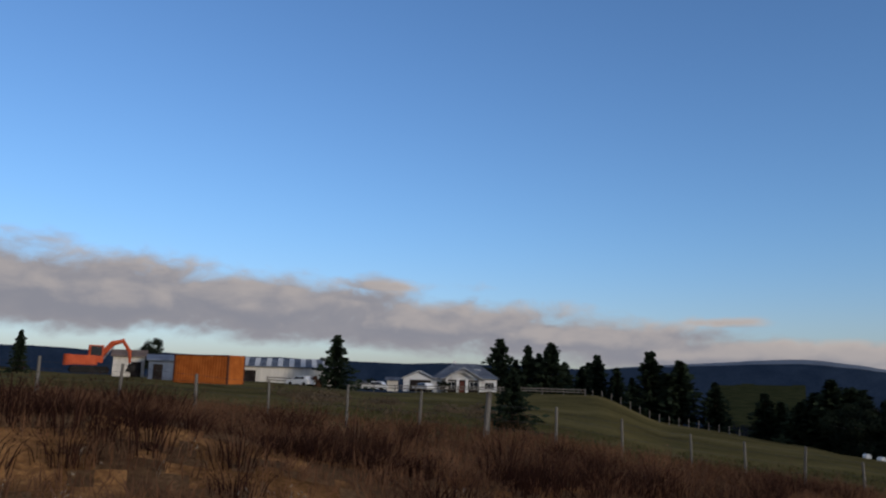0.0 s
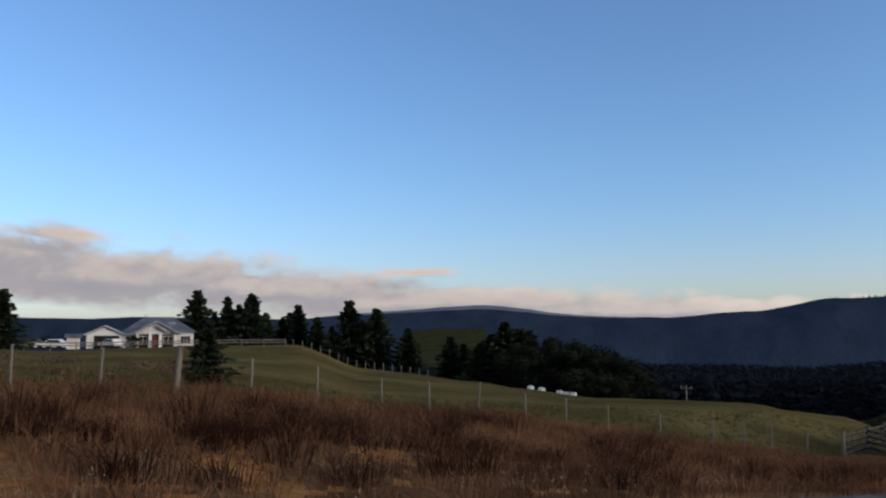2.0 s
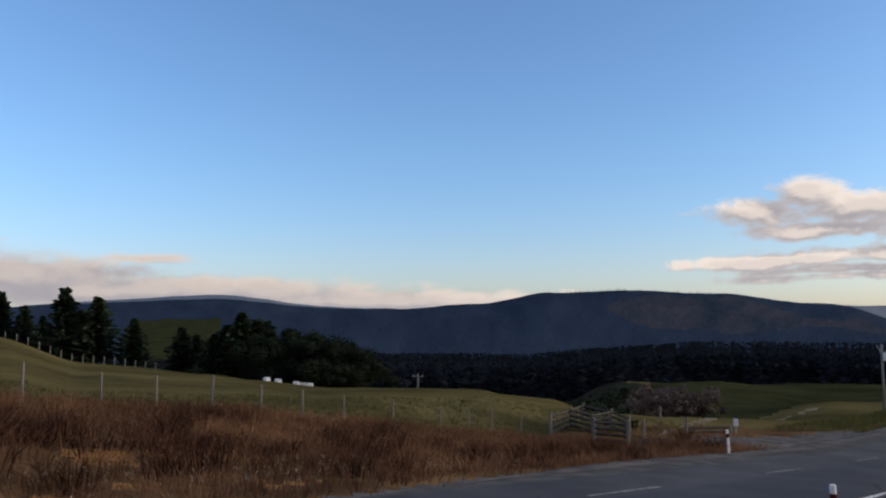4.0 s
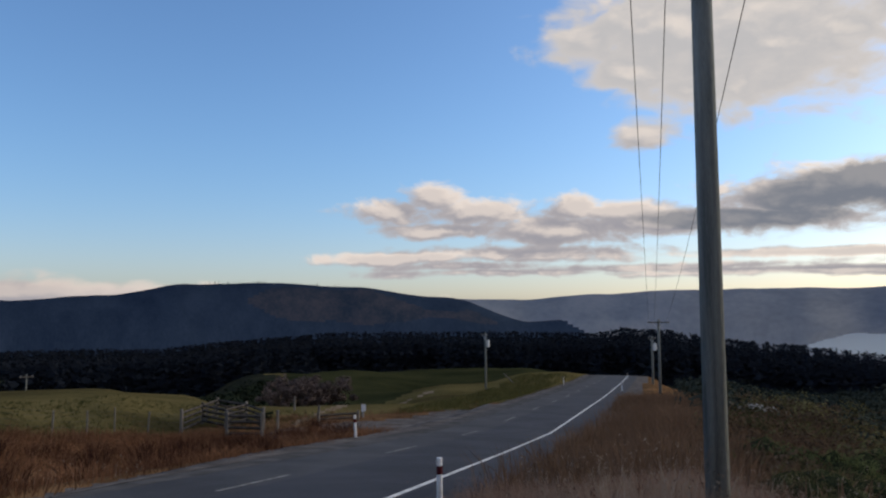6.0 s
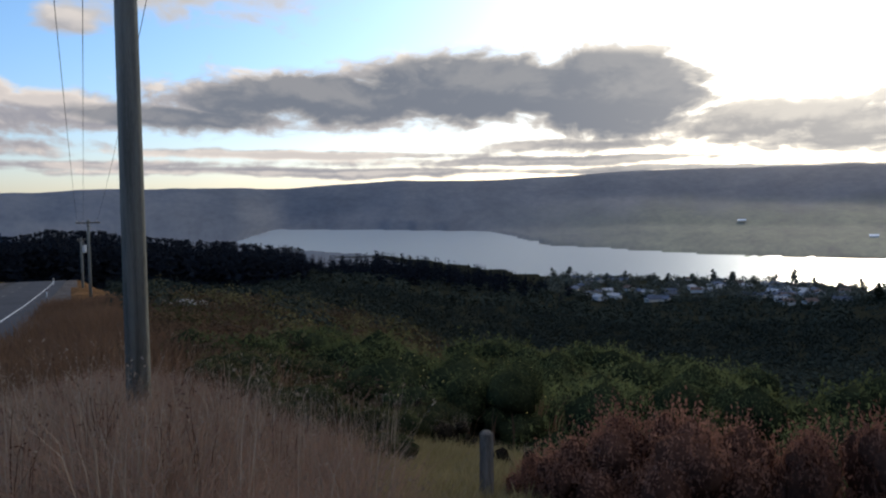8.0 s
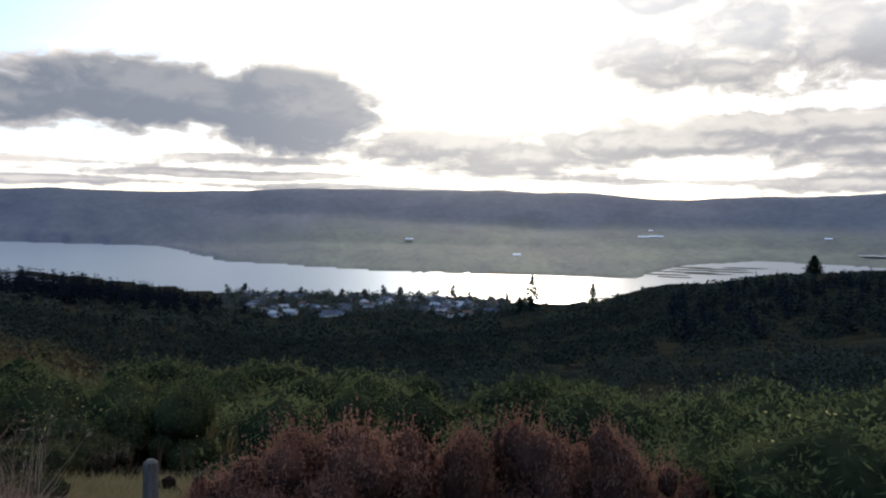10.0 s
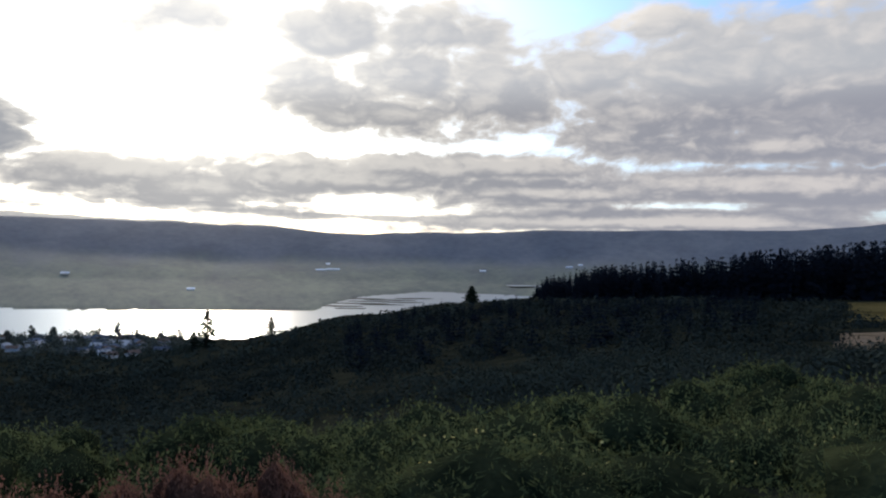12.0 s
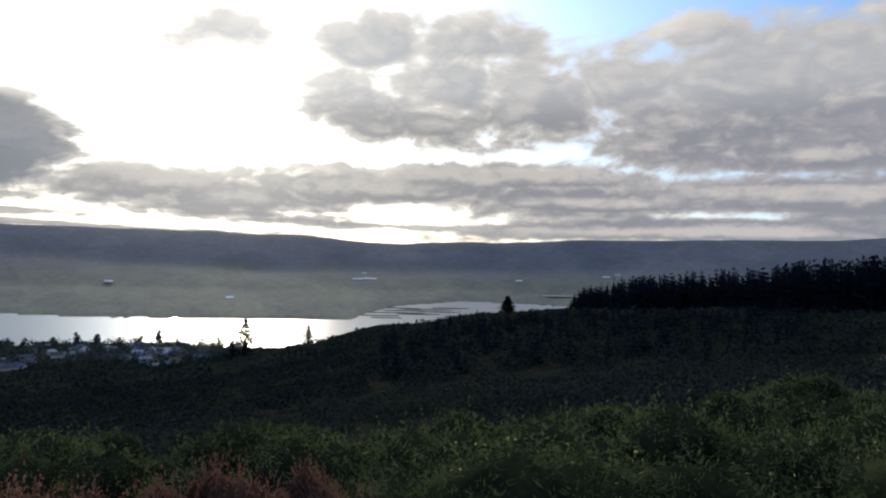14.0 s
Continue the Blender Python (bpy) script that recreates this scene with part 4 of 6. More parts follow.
def under_skyline(a, d, z, h):
    """The height a plant may have there and still stay below the dark shoulder's skyline."""
    if a < 46:
        return h
    top = np.interp(a, (46, 55, 66, 70.6, 72.8, 76.8, 80.9, 85, 92, 106, 124), (-5.9, -6.6, -6.15, -5.9, -5.4, -4.35, -3.65, -3.0, -2.4, -1.8, -1.5))
    return min(h, EYE + d * math.tan(radians(top)) - z)


def spread_spots(seed, count, a0, a1, d0, d1, power=0.5):
    r = np.random.default_rng(seed)
    a = r.uniform(a0, a1, count)
    d = d0 + (d1 - d0) * r.uniform(0, 1, count) ** power
    x, y = d * np.sin(np.radians(a)), d * np.cos(np.radians(a))
    return a, d, x, y, heights(x, y), r


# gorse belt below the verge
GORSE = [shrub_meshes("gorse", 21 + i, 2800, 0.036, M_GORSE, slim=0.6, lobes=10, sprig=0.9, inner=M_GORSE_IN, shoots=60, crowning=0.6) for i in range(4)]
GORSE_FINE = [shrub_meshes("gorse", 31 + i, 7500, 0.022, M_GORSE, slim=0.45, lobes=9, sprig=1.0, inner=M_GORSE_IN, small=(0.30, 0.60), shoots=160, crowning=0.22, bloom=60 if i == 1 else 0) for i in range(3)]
GORSE_LABEL = "dense dark green gorse bush on the slope"
for k in range(112):
    r = np.random.default_rng(500 + k)
    a = r.uniform(19, 124) if k < 90 else r.uniform(84, 124)
    nearest = np.interp(a, (19, 30, 42, 50, 80, 90, 124), (24, 18, 15, 13.5, 12.5, 9.0, 8.0))
    d = nearest + (46 - nearest) * r.random() ** 1.15
    s = r.uniform(1.25, 2.7) * np.interp(d, (8, 20, 46), (0.8, 1.1, 1.4))
    if a < 34:
        s *= 0.75
    top = np.interp(a, (19, 25, 34, 40, 50, 75, 90, 99, 106, 124), (-6.6, -6.3, -7.4, -9.0, -9.3, -9.2, -9.2, -7.6, -5.9, -5.4))
    x, y, z = at(a, d)
    room = EYE + d * math.tan(radians(top + r.uniform(-3.6, 0.8))) - z
    s = min(s, max(0.5, room / 0.75))
    z = min(z, z + room - 1.45 * s)
    shrub(GORSE_FINE[k % 3] if d < 19 else GORSE[k % 4], pose(x, y, z - 0.1, 0, 0, r.uniform(0, 360)) @ Matrix.Diagonal((s * r.uniform(0.85, 1.45), s * r.uniform(0.85, 1.45), s, 1)), GORSE_LABEL, "gorse bushes on the slope")

for k, (a, d, s) in enumerate(((69.5, 8.9, 0.85), (73.5, 9.6, 0.95), (77.5, 8.4, 0.8), (82.0, 9.0, 0.95), (86.5, 8.2, 0.85), (91.0, 8.6, 1.0), (63.0, 9.9, 0.8), (97.0, 8.4, 0.9))):
    x, y, z = at(a, d)
    shrub(GORSE_FINE[k % 3], pose(x, y, z - 0.1, 0, 0, k * 77) @ Matrix.Diagonal((s * 1.15, s * 1.15, s * 0.78, 1)), GORSE_LABEL, "gorse bushes on the slope")

# olive broom beside the hollow, and a dark mass below it
BROOM = [shrub_meshes("broom", 41 + i, 5200, 0.025, M_OLIVE, slim=0.4, lobes=12, sprig=1.2, inner=M_GORSE_IN, small=(0.26, 0.50), shoots=160, crowning=0.3) for i in range(2)]
for k, (a, d, s, sz) in enumerate(((27.0, 12.6, 1.0, 0.75), (30.0, 11.4, 0.8, 0.62), (32.8, 12.0, 0.75, 0.6), (24.4, 14.5, 1.1, 0.8), (33.6, 9.6, 0.45, 0.42), (36.6, 13.8, 0.9, 0.7), (21.8, 17.5, 1.2, 0.8), (29.2, 17.0, 1.3, 0.8), (33.4, 20.0, 1.5, 0.9), (26.0, 21.5, 1.5, 0.9), (37.8, 19.0, 1.4, 0.9))):
    x, y, z = at(a, d)
    shrub(BROOM[k % 2], pose(x, y, z - 0.08, 0, 0, k * 61) @ Matrix.Diagonal((s, s * 1.1, sz, 1)), "olive-brown broom bush among rank grass", "broom bushes", "broom_bush")
GREY = [shrub_meshes("grey", 51 + i, 700, 0.016, M_PALE, slim=0.35, lobes=8, sprig=1.4, small=(0.2, 0.4), shoots=150, shoot=0.30, crowning=0.3) for i in range(2)]
for k, (a, d, s) in enumerate(((41.6, 10.4, 0.40), (44.4, 10.0, 0.42), (47.2, 9.6, 0.40), (38.6, 12.4, 0.5), (35.2, 15.0, 0.6), (50.2, 10.2, 0.45))):
    x, y, z = at(a, d)
    shrub(GREY[k % 2], pose(x, y, z - 0.05, 0, 0, k * 97) @ Matrix.Diagonal((s, s, s * 1.1, 1)), "pale grey twiggy shrub with dry tips", "grey twiggy shrubs", "twiggy_shrub")

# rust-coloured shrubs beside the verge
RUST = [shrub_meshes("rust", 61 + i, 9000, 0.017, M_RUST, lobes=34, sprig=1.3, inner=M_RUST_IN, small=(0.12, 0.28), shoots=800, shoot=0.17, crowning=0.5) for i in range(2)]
for a, d, s, sz in ((49.5, 7.4, 0.80, 1.12), (54.8, 7.4, 0.9, 1.34), (60.4, 7.8, 0.75, 1.18), (66.0, 7.6, 0.80, 1.42), (75.2, 7.8, 0.58, 1.26), (79.2, 8.4, 0.5, 0.80), (45.6, 7.6, 0.5, 0.75), (70.8, 8.3, 0.5, 0.85)):
    x, y, z = at(a, d)
    shrub(RUST[int(a) % 2], pose(x, y, z - 0.34, 0, 0, a * 37) @ Matrix.Diagonal((s * 1.3, s * 1.3, sz * 1.14, 1)), "rust-brown twiggy shrub with pale seed heads", "rust-brown shrubs", "rusty_shrub")

# scrub further down the slope
a, d, x, y, z, r = spread_spots(91, 2400, 14, 124, 44, 330, 0.75)
spots = [(x[i], y[i], z[i] - 0.3, r.uniform(2.5, 5.5) * (1 + d[i] / 300), under_skyline(a[i], d[i], z[i], r.uniform(1.2, 2.6) * (1 + d[i] / 400))) for i in range(len(a))
         if not (a[i] > 113 and (104 < d[i] < 166 or d[i] > 195))]
thicket("slope_scrub", [q for q in spots if math.hypot(q[0], q[1]) > 110], "dark gorse and fern scrub down the slope", M_SLOPE, 92, 90, 0.65)
near = [q for q in spots if math.hypot(q[0], q[1]) <= 110]
a, d, x, y, z, r = spread_spots(93, 330, 88, 124, 46, 112, 0.9)
near += [(x[i], y[i], z[i] - 0.3, r.uniform(2.5, 4.5), r.uniform(1.0, 2.0)) for i in range(330) if a[i] < 113 or d[i] < 104]
# A third of the left clumps get lighter olive: sunlight given as colour.
sunlit = [q for k, q in enumerate(near) if k % 3 == 0 and q[0] < q[1] * 1.25]
thicket("upper_slope_scrub", [q for k, q in enumerate(near) if k % 3 or q[0] >= q[1] * 1.25], "dark fern and broom scrub below the gorse", M_SLOPE, 94, 220, 0.40)
thicket("olive_slope_scrub", sunlit, "gorse and fern in lighter olive, coloured as sunlit among dark scrub", M_OLIVE, 97, 220, 0.38)
a, d, x, y, z, r = spread_spots(95, 1500, 14, 106, 300, 720, 0.9)
spots = [(x[i], y[i], z[i] - 0.5, r.uniform(8, 16), under_skyline(a[i], d[i], z[i], r.uniform(3, 6.5))) for i in range(len(a)) if not (46 < a[i] < 66 and d[i] > 600)]
thicket("valley_bush", spots, "dark native bush filling the valley", M_SLOPE, 96, 44)
a, d, x, y, z, r = spread_spots(98, 170, -26, -9.5, 84, 135, 0.8)
thicket("hollow_scrub", [(x[i], y[i], z[i] - 0.3, r.uniform(2.5, 5.5), r.uniform(1.2, 2.6)) for i in range(170) if d[i] > np.interp(a[i], (-27, -22, -14, -9), (108, 98, 86, 100)) and a[i] < np.interp(d[i], (85, 120, 210), (-9.5, -11.5, -17))], "dark scrub in the hollow below the paddock", M_BROAD, 99, 60)


a, d, x, y, z, r = spread_spots(103, 330, 16, 47, 16, 95, 0.8)
thicket("dead_bracken", [(x[i], y[i], z[i] - 0.2, r.uniform(1.2, 2.6) * (1 + d[i] / 60), r.uniform(0.5, 1.1) * (1 + d[i] / 90)) for i in range(330) if d[i] > 15 + max(0, 24 - a[i])], "dead brown bracken between the gorse", M_BRACKEN, 104, 260, 0.38)
a, d, x, y, z, r = spread_spots(105, 260, 17, 52, 26, 125, 0.8)
thicket("olive_scrub", [(x[i], y[i], z[i] - 0.2, r.uniform(2.2, 4.4) * (1 + d[i] / 150), r.uniform(0.8, 1.7)) for i in range(260) if d[i] > 24 + max(0, 26 - a[i])], "olive-brown broom and fern on the slope", M_OLIVE, 106, 260, 0.34)
a, d, x, y, z, r = spread_spots(107, 90, -84, -66, 40, 62, 0.8)
thicket("paddock_scrub", [(x[i], y[i], z[i] - 0.2, r.uniform(1.6, 3.4), r.uniform(0.5, 1.15)) for i in range(90) if 0.5 + noise.noise(Vector((x[i] * 0.12, y[i] * 0.12, 2.0))) > 0.42], "brown dead scrub in the paddock before the farmhouse", M_BRACKEN, 108, 200, 0.38)


# woods
def forest_block(name, seed, count, a0, a1, d0, d1, h0, h1, label, mat=None, top=None, slim=0.25, detail=(8, 5, 2), uneven=0.8):
    a, d, x, y, z, r = spread_spots(seed, count, a0, a1, d0, d1, 0.6)
    spots = []
    for i in range(count):
        h = r.uniform(h0, h1)
        if top is not None:
            lim = EYE + d[i] * math.tan(radians(np.interp(a[i], top[0], top[1]) + r.uniform(-uneven, 0.08))) - z[i]
            h = min(max(h, lim * 0.97), lim)
        if h > 2.5:
            spots.append((x[i], y[i], z[i] - 0.5, h))
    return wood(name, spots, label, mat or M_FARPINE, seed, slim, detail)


forest_block("pine_forest", 111, 1500, -15, 27, 300, 430, 12, 19, "dark pine plantation behind the paddocks",
             top=((-15, -10.7, -4.6, 2, 8, 9.8, 13, 16.8, 22, 27), (-1.74, -1.38, -1.48, -1.45, -1.55, -1.15, -1.3, -1.9, -2.3, -2.9)), uneven=0.5, slim=0.17, detail=(7, 4, 2))
forest_block("valley_plantation", 113, 2300, -52, -13, 190, 420, 7, 16, "even dark pine plantation filling the valley",
             top=((-52, -45, -38, -34.7, -23.4, -19, -15, -13), (-2.6, -2.5, -2.4, -2.3, -2.45, -2.0, -1.74, -1.6)), uneven=0.35, slim=0.18, detail=(7, 4, 2))
forest_block("headland_wood", 131, 650, 16, 47, 430, 760, 8, 22, "dark wooded headland above the lake",
             top=((16, 22, 25, 28, 30, 32, 36.8, 43.8, 47), (-2.2, -2.4, -3.0, -3.6, -3.5, -3.2, -3.85, -5.1, -5.7)))
forest_block("ridge_pines", 151, 520, 92, 124, 350, 430, 10, 20, "row of tall dark pines on the ridge",
             top=((91.5, 93.2, 96.9, 100, 102.9, 105.2, 108, 117.4, 124), (-1.9, -0.75, 0.15, 0.35, 0.8, 0.9, 1.5, 2.4, 2.5)), slim=0.20, detail=(10, 5, 3), uneven=0.7)
forest_block("slope_wood", 171, 420, 78, 108, 130, 340, 3, 7, "dark mixed wood on the valley side", slim=0.3)

a, d, x, y, z, r = spread_spots(181, 150, -29, -8, 2255, 2320, 1.0)
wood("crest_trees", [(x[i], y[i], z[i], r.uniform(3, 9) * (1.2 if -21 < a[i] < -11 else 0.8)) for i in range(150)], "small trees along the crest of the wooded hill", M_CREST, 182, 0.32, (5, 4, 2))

# ---- building and timber materials ----
M_WEATHER = material("weathered_timber", (0.085, 0.078, 0.070), (0.24, 0.22, 0.195), 1.5, 0.9, 0.6, 30.0, stretch=(4, 4, 0.4))
M_POLE = material("treated_pole_timber", (0.100, 0.110, 0.106), (0.27, 0.282, 0.262), 1.2, 0.85, 0.6, 40.0, stretch=(5, 5, 0.25))
M_DARKWOOD = material("dark_yard_timber", (0.030, 0.028, 0.028), (0.095, 0.085, 0.078), 1.5, 0.9, 0.5, 30.0)
M_WHITEPOST = material("white_marker_plastic", (0.55, 0.55, 0.55), (0.80, 0.80, 0.80), 4.0, 0.5, 0.1, 40.0)
M_BAND = material("dark_red_band", (0.05, 0.012, 0.014), (0.09, 0.02, 0.022), 6.0, 0.4, 0.1, 40.0)
M_STEEL = material("galvanised_steel", (0.30, 0.31, 0.32), (0.50, 0.51, 0.52), 5.0, 0.45, 0.1, 60.0, metal=0.8)
M_WIRE = material("dull_wire", (0.035, 0.036, 0.040), (0.075, 0.078, 0.082), 8.0, 0.6, 0.0, 60.0, metal=0.3)
M_CERAMIC = material("grey_ceramic", (0.22, 0.22, 0.23), (0.36, 0.36, 0.37), 6.0, 0.3, 0.1, 60.0, spec=0.5)
M_TRANSFORMER = material("pale_grey_enamel", (0.50, 0.52, 0.53), (0.68, 0.70, 0.70), 3.0, 0.45, 0.1, 30.0)
M_WHITEWALL = material("white_weatherboard", (0.52, 0.52, 0.54), (0.72, 0.72, 0.72), 0.8, 0.7, 0.3, 14.0, stretch=(0.3, 0.3, 6))
M_CREAM = material("cream_cladding", (0.48, 0.45, 0.41), (0.66, 0.62, 0.56), 0.5, 0.7, 0.3, 10.0, stretch=(3, 3, 0.3))
M_ROOF = material("slate_blue_roof", (0.060, 0.070, 0.095), (0.13, 0.15, 0.19), 0.7, 0.6, 0.4, 12.0)
M_PALEROOF = material("pale_iron_roof", (0.34, 0.35, 0.37), (0.55, 0.56, 0.58), 0.6, 0.5, 0.3, 10.0)
M_RUSTROOF = material("brown_iron_roof", (0.10, 0.075, 0.065), (0.20, 0.15, 0.13), 0.6, 0.6, 0.3, 10.0)
# Near-black for flat panels that stand for shade inside openings.
M_DARKIN = material("painted_interior_shade", (0.012, 0.010, 0.010), (0.035, 0.028, 0.026), 1.0, 0.9, 0.2, 10.0)
M_TRIM = material("white_trim", (0.62, 0.62, 0.62), (0.80, 0.80, 0.79), 2.0, 0.6, 0.1, 20.0)
M_GLASS = material("dark_window_glass", (0.012, 0.014, 0.018), (0.03, 0.034, 0.04), 0.7, 0.08, 0.0, 20.0, spec=0.6)
M_REDDOOR = material("oxblood_door", (0.07, 0.025, 0.020), (0.12, 0.045, 0.035), 1.5, 0.6, 0.1, 20.0)
M_ORANGE = material("orange_container_paint", (0.32, 0.085, 0.020), (0.52, 0.155, 0.035), 0.9, 0.6, 0.3, 18.0)
# Container end, posts and rail: darker red-brown than the sides.
M_REDBROWN = material("red_brown_container_end", (0.085, 0.035, 0.022), (0.16, 0.06, 0.035), 1.2, 0.8, 0.3, 18.0)
M_DIGGER = material("red_orange_machine_paint", (0.42, 0.070, 0.030), (0.60, 0.125, 0.055), 1.2, 0.5, 0.1, 18.0)
M_RUBBER = material("black_track_rubber", (0.014, 0.013, 0.012), (0.035, 0.032, 0.030), 2.0, 0.85, 0.3, 20.0)
M_WHITECAR = material("white_car_paint", (0.62, 0.63, 0.64), (0.78, 0.78, 0.78), 1.0, 0.3, 0.0, 20.0, spec=0.5)
M_DARKCAR = material("dark_car_paint", (0.018, 0.020, 0.025), (0.04, 0.044, 0.05), 1.0, 0.3, 0.0, 20.0, spec=0.5)
M_WRAP = material("white_bale_wrap", (0.58, 0.59, 0.60), (0.80, 0.80, 0.80), 1.5, 0.4, 0.3, 9.0, spec=0.5)
M_STONE = material("pale_limestone", (0.18, 0.17, 0.155), (0.38, 0.36, 0.33), 0.9, 0.9, 0.7, 8.0)
M_SHEDBLUE = material("blue_grey_iron", (0.085, 0.105, 0.15), (0.16, 0.19, 0.25), 0.6, 0.6, 0.3, 10.0)


# ---- fences ----
def fence_post(where, height, radius, group, label, lean=(0, 0), name="fence_post", mat=None, square=False):
    ob = thing(name, where, label, "fence post", group)
    g = Geo()
    top = (lean[0], lean[1], height)
    g.tube([(0, 0, -0.3), (lean[0] * 0.5, lean[1] * 0.5, height * 0.5), top, (top[0], top[1], height + radius * 0.35)], [radius * 1.08, radius, radius * 0.94, radius * 0.5], 4 if square else 8)
    part("shaft", g, mat or M_WEATHER, ob)
    return ob


def wire_run(points, radius, sag, name, label, cat="wire", mat=None, steps=14):
    """One strand hung through points."""
    g, pts = Geo(), []
    for p, q in zip(points, points[1:]):
        for i in range(steps + 1):
            f = i / steps
            if i or not pts:
                pts.append(tuple(p[k] + (q[k] - p[k]) * f - (sag * 4 * f * (1 - f) if k == 2 else 0) for k in range(3)))
    g.tube(pts, [radius] * len(pts), 5, False)
    ob = new(name, g.mesh(name, mat or M_WIRE))
    return tagged(ob, label, cat)


def fence_distance(a):
    c, s = math.cos(radians(a + 77.5)), math.sin(radians(a + 77.5))
    return 24.5 / (c - 0.1 * s)


PADDOCK = (-104, -99, -94, -89, -84, -78.4, -73.1, -68.2, -63.1, -58.4, -53.7, -50.2, -46.6, -43.1, -40.2, -37.2, -33.6, -30.1, -28.0, -26.3, -24.2, -22.0)
line = []
for k, a in enumerate(PADDOCK):
    d = fence_distance(a)
    x, y, z = at(a, d)
    r = np.random.default_rng(900 + k)
    strainer = a == -68.2
    h = 1.45 if strainer else r.uniform(1.08, 1.28)
    lean = (0.14, 0.05) if strainer else (r.normal() * 0.04, r.normal() * 0.04)
    fence_post((x, y, z), h, 0.10 if strainer else r.uniform(0.036, 0.052), "paddock fence posts",
               "thick leaning grey strainer post in tall grass" if strainer else "weathered grey timber post of the paddock fence", lean)
    line.append((x + lean[0] * 0.8, y + lean[1] * 0.8, z))
for h in (0.35, 0.62, 0.88, 1.08):
    wire_run([(x, y, z + h) for x, y, z in line], 0.004, 0.02, "fence_wire", "thin grey wire strand of the paddock fence", steps=2)
for k in range(16):
    a = -60.2 + k * 0.66
    x, y, z = at(a, 143 - k * 0.8)
    fence_post((x, y, z), 1.15, 0.085, "posts along the tree line", "grey post of the fence below the conifers")
# rail fence round the house yard
yard = [(-84 + 1.55 * k, 126 + 0.3 * k) for k in range(16)]
prev = None
for a, d in yard:
    x, y, z = at(a, d)
    fence_post((x, y, z), 1.15, 0.09, "yard rail fence posts", "squared timber post of the yard rail fence", square=True)
    if prev:
        ob = thing("fence_rail", (0, 0, 0), "pale timber rail of the yard fence", "fence rail", "yard fence rails")
        for h in (0.6, 1.0):
            part("board", Geo().tube([(prev[0], prev[1], prev[2] + h), (x, y, z + h)], [0.085, 0.085], 4), M_WEATHER, ob)
    prev = (x, y, z)

# stock yards beside the gateway
def panel(parent, a0, d0, a1, d1, rails, height):
    """Rails between two posts, as one part of a yard or barrier."""
    p, q = at(a0, d0), at(a1, d1)
    ob = part("panel", Geo().tube([(p[0], p[1], p[2] - 0.3), (p[0], p[1], p[2] + height + 0.15)], [0.11, 0.10], 8), M_WEATHER, parent)
    part("post", Geo().tube([(q[0], q[1], q[2] - 0.3), (q[0], q[1], q[2] + height + 0.12)], [0.11, 0.10], 8), M_WEATHER, ob)
    for k in range(rails):
        h = height * (k + 0.7) / rails
        part("rail", Geo().tube([(p[0], p[1], p[2] + h), (q[0], q[1], q[2] + h)], [0.085, 0.085], 4), M_DARKWOOD, ob)
    return ob


YARD = ((-22.0, 50, -20.6, 56), (-20.6, 56, -19.0, 53), (-19.0, 53, -17.6, 58), (-17.6, 58, -16.4, 52), (-19.0, 53, -18.9, 47), (-18.9, 47, -16.5, 46), (-20.6, 56, -19.6, 62), (-19.6, 62, -17.6, 58))
stock_yard = thing("stock_yard", (0, 0, 0), "dark timber rail stock yards beside the gateway", "stock yard")
for p in YARD:
    panel(stock_yard, *p, 4, 1.35)
barrier = thing("gateway_barrier", (0, 0, 0), "low dark timber barrier across the gravel gateway", "barrier")
panel(barrier, -12.5, 56, -9.6, 58, 2, 0.55)
for a, d, h in ((-12.45, 60, 0.95), (-9.3, 62, 0.95), (-15.4, 52, 1.2), (-14.2, 70, 1.1)):
    x, y, z = at(a, d)
    fence_post((x, y, z), h, 0.10, "gateway posts", "pale weathered post at the gravel gateway")

# ---- roadside marker posts ----
def marker(a, d, height=0.98, lean=0.0, name="marker_post"):
    x, y, z = at(a, d)
    ob = thing(name, (x, y, z), "white roadside marker post with a dark red band", "marker post", "roadside marker posts", turn=-a)
    g = Geo().tube([(0, 0, -0.2), (lean * 0.5, 0, height * 0.5), (lean, 0, height), (lean, 0, height + 0.015)], [0.058, 0.056, 0.053, 0.04], 10)
    part("shaft", g, M_WHITEPOST, ob, smooth=False)
    part("band", Geo().tube([(lean * 0.74, 0, height * 0.70), (lean * 0.88, 0, height * 0.86)], [0.059, 0.058], 10, False), M_BAND, ob, "dark red reflective band")
    return ob


marker(-3.8, 14.5, 0.95)
marker(-9.8, 32.5, 0.97, -0.05)
marker(5.6, 102)
marker(9.75, 88)
marker(10.15, 121)

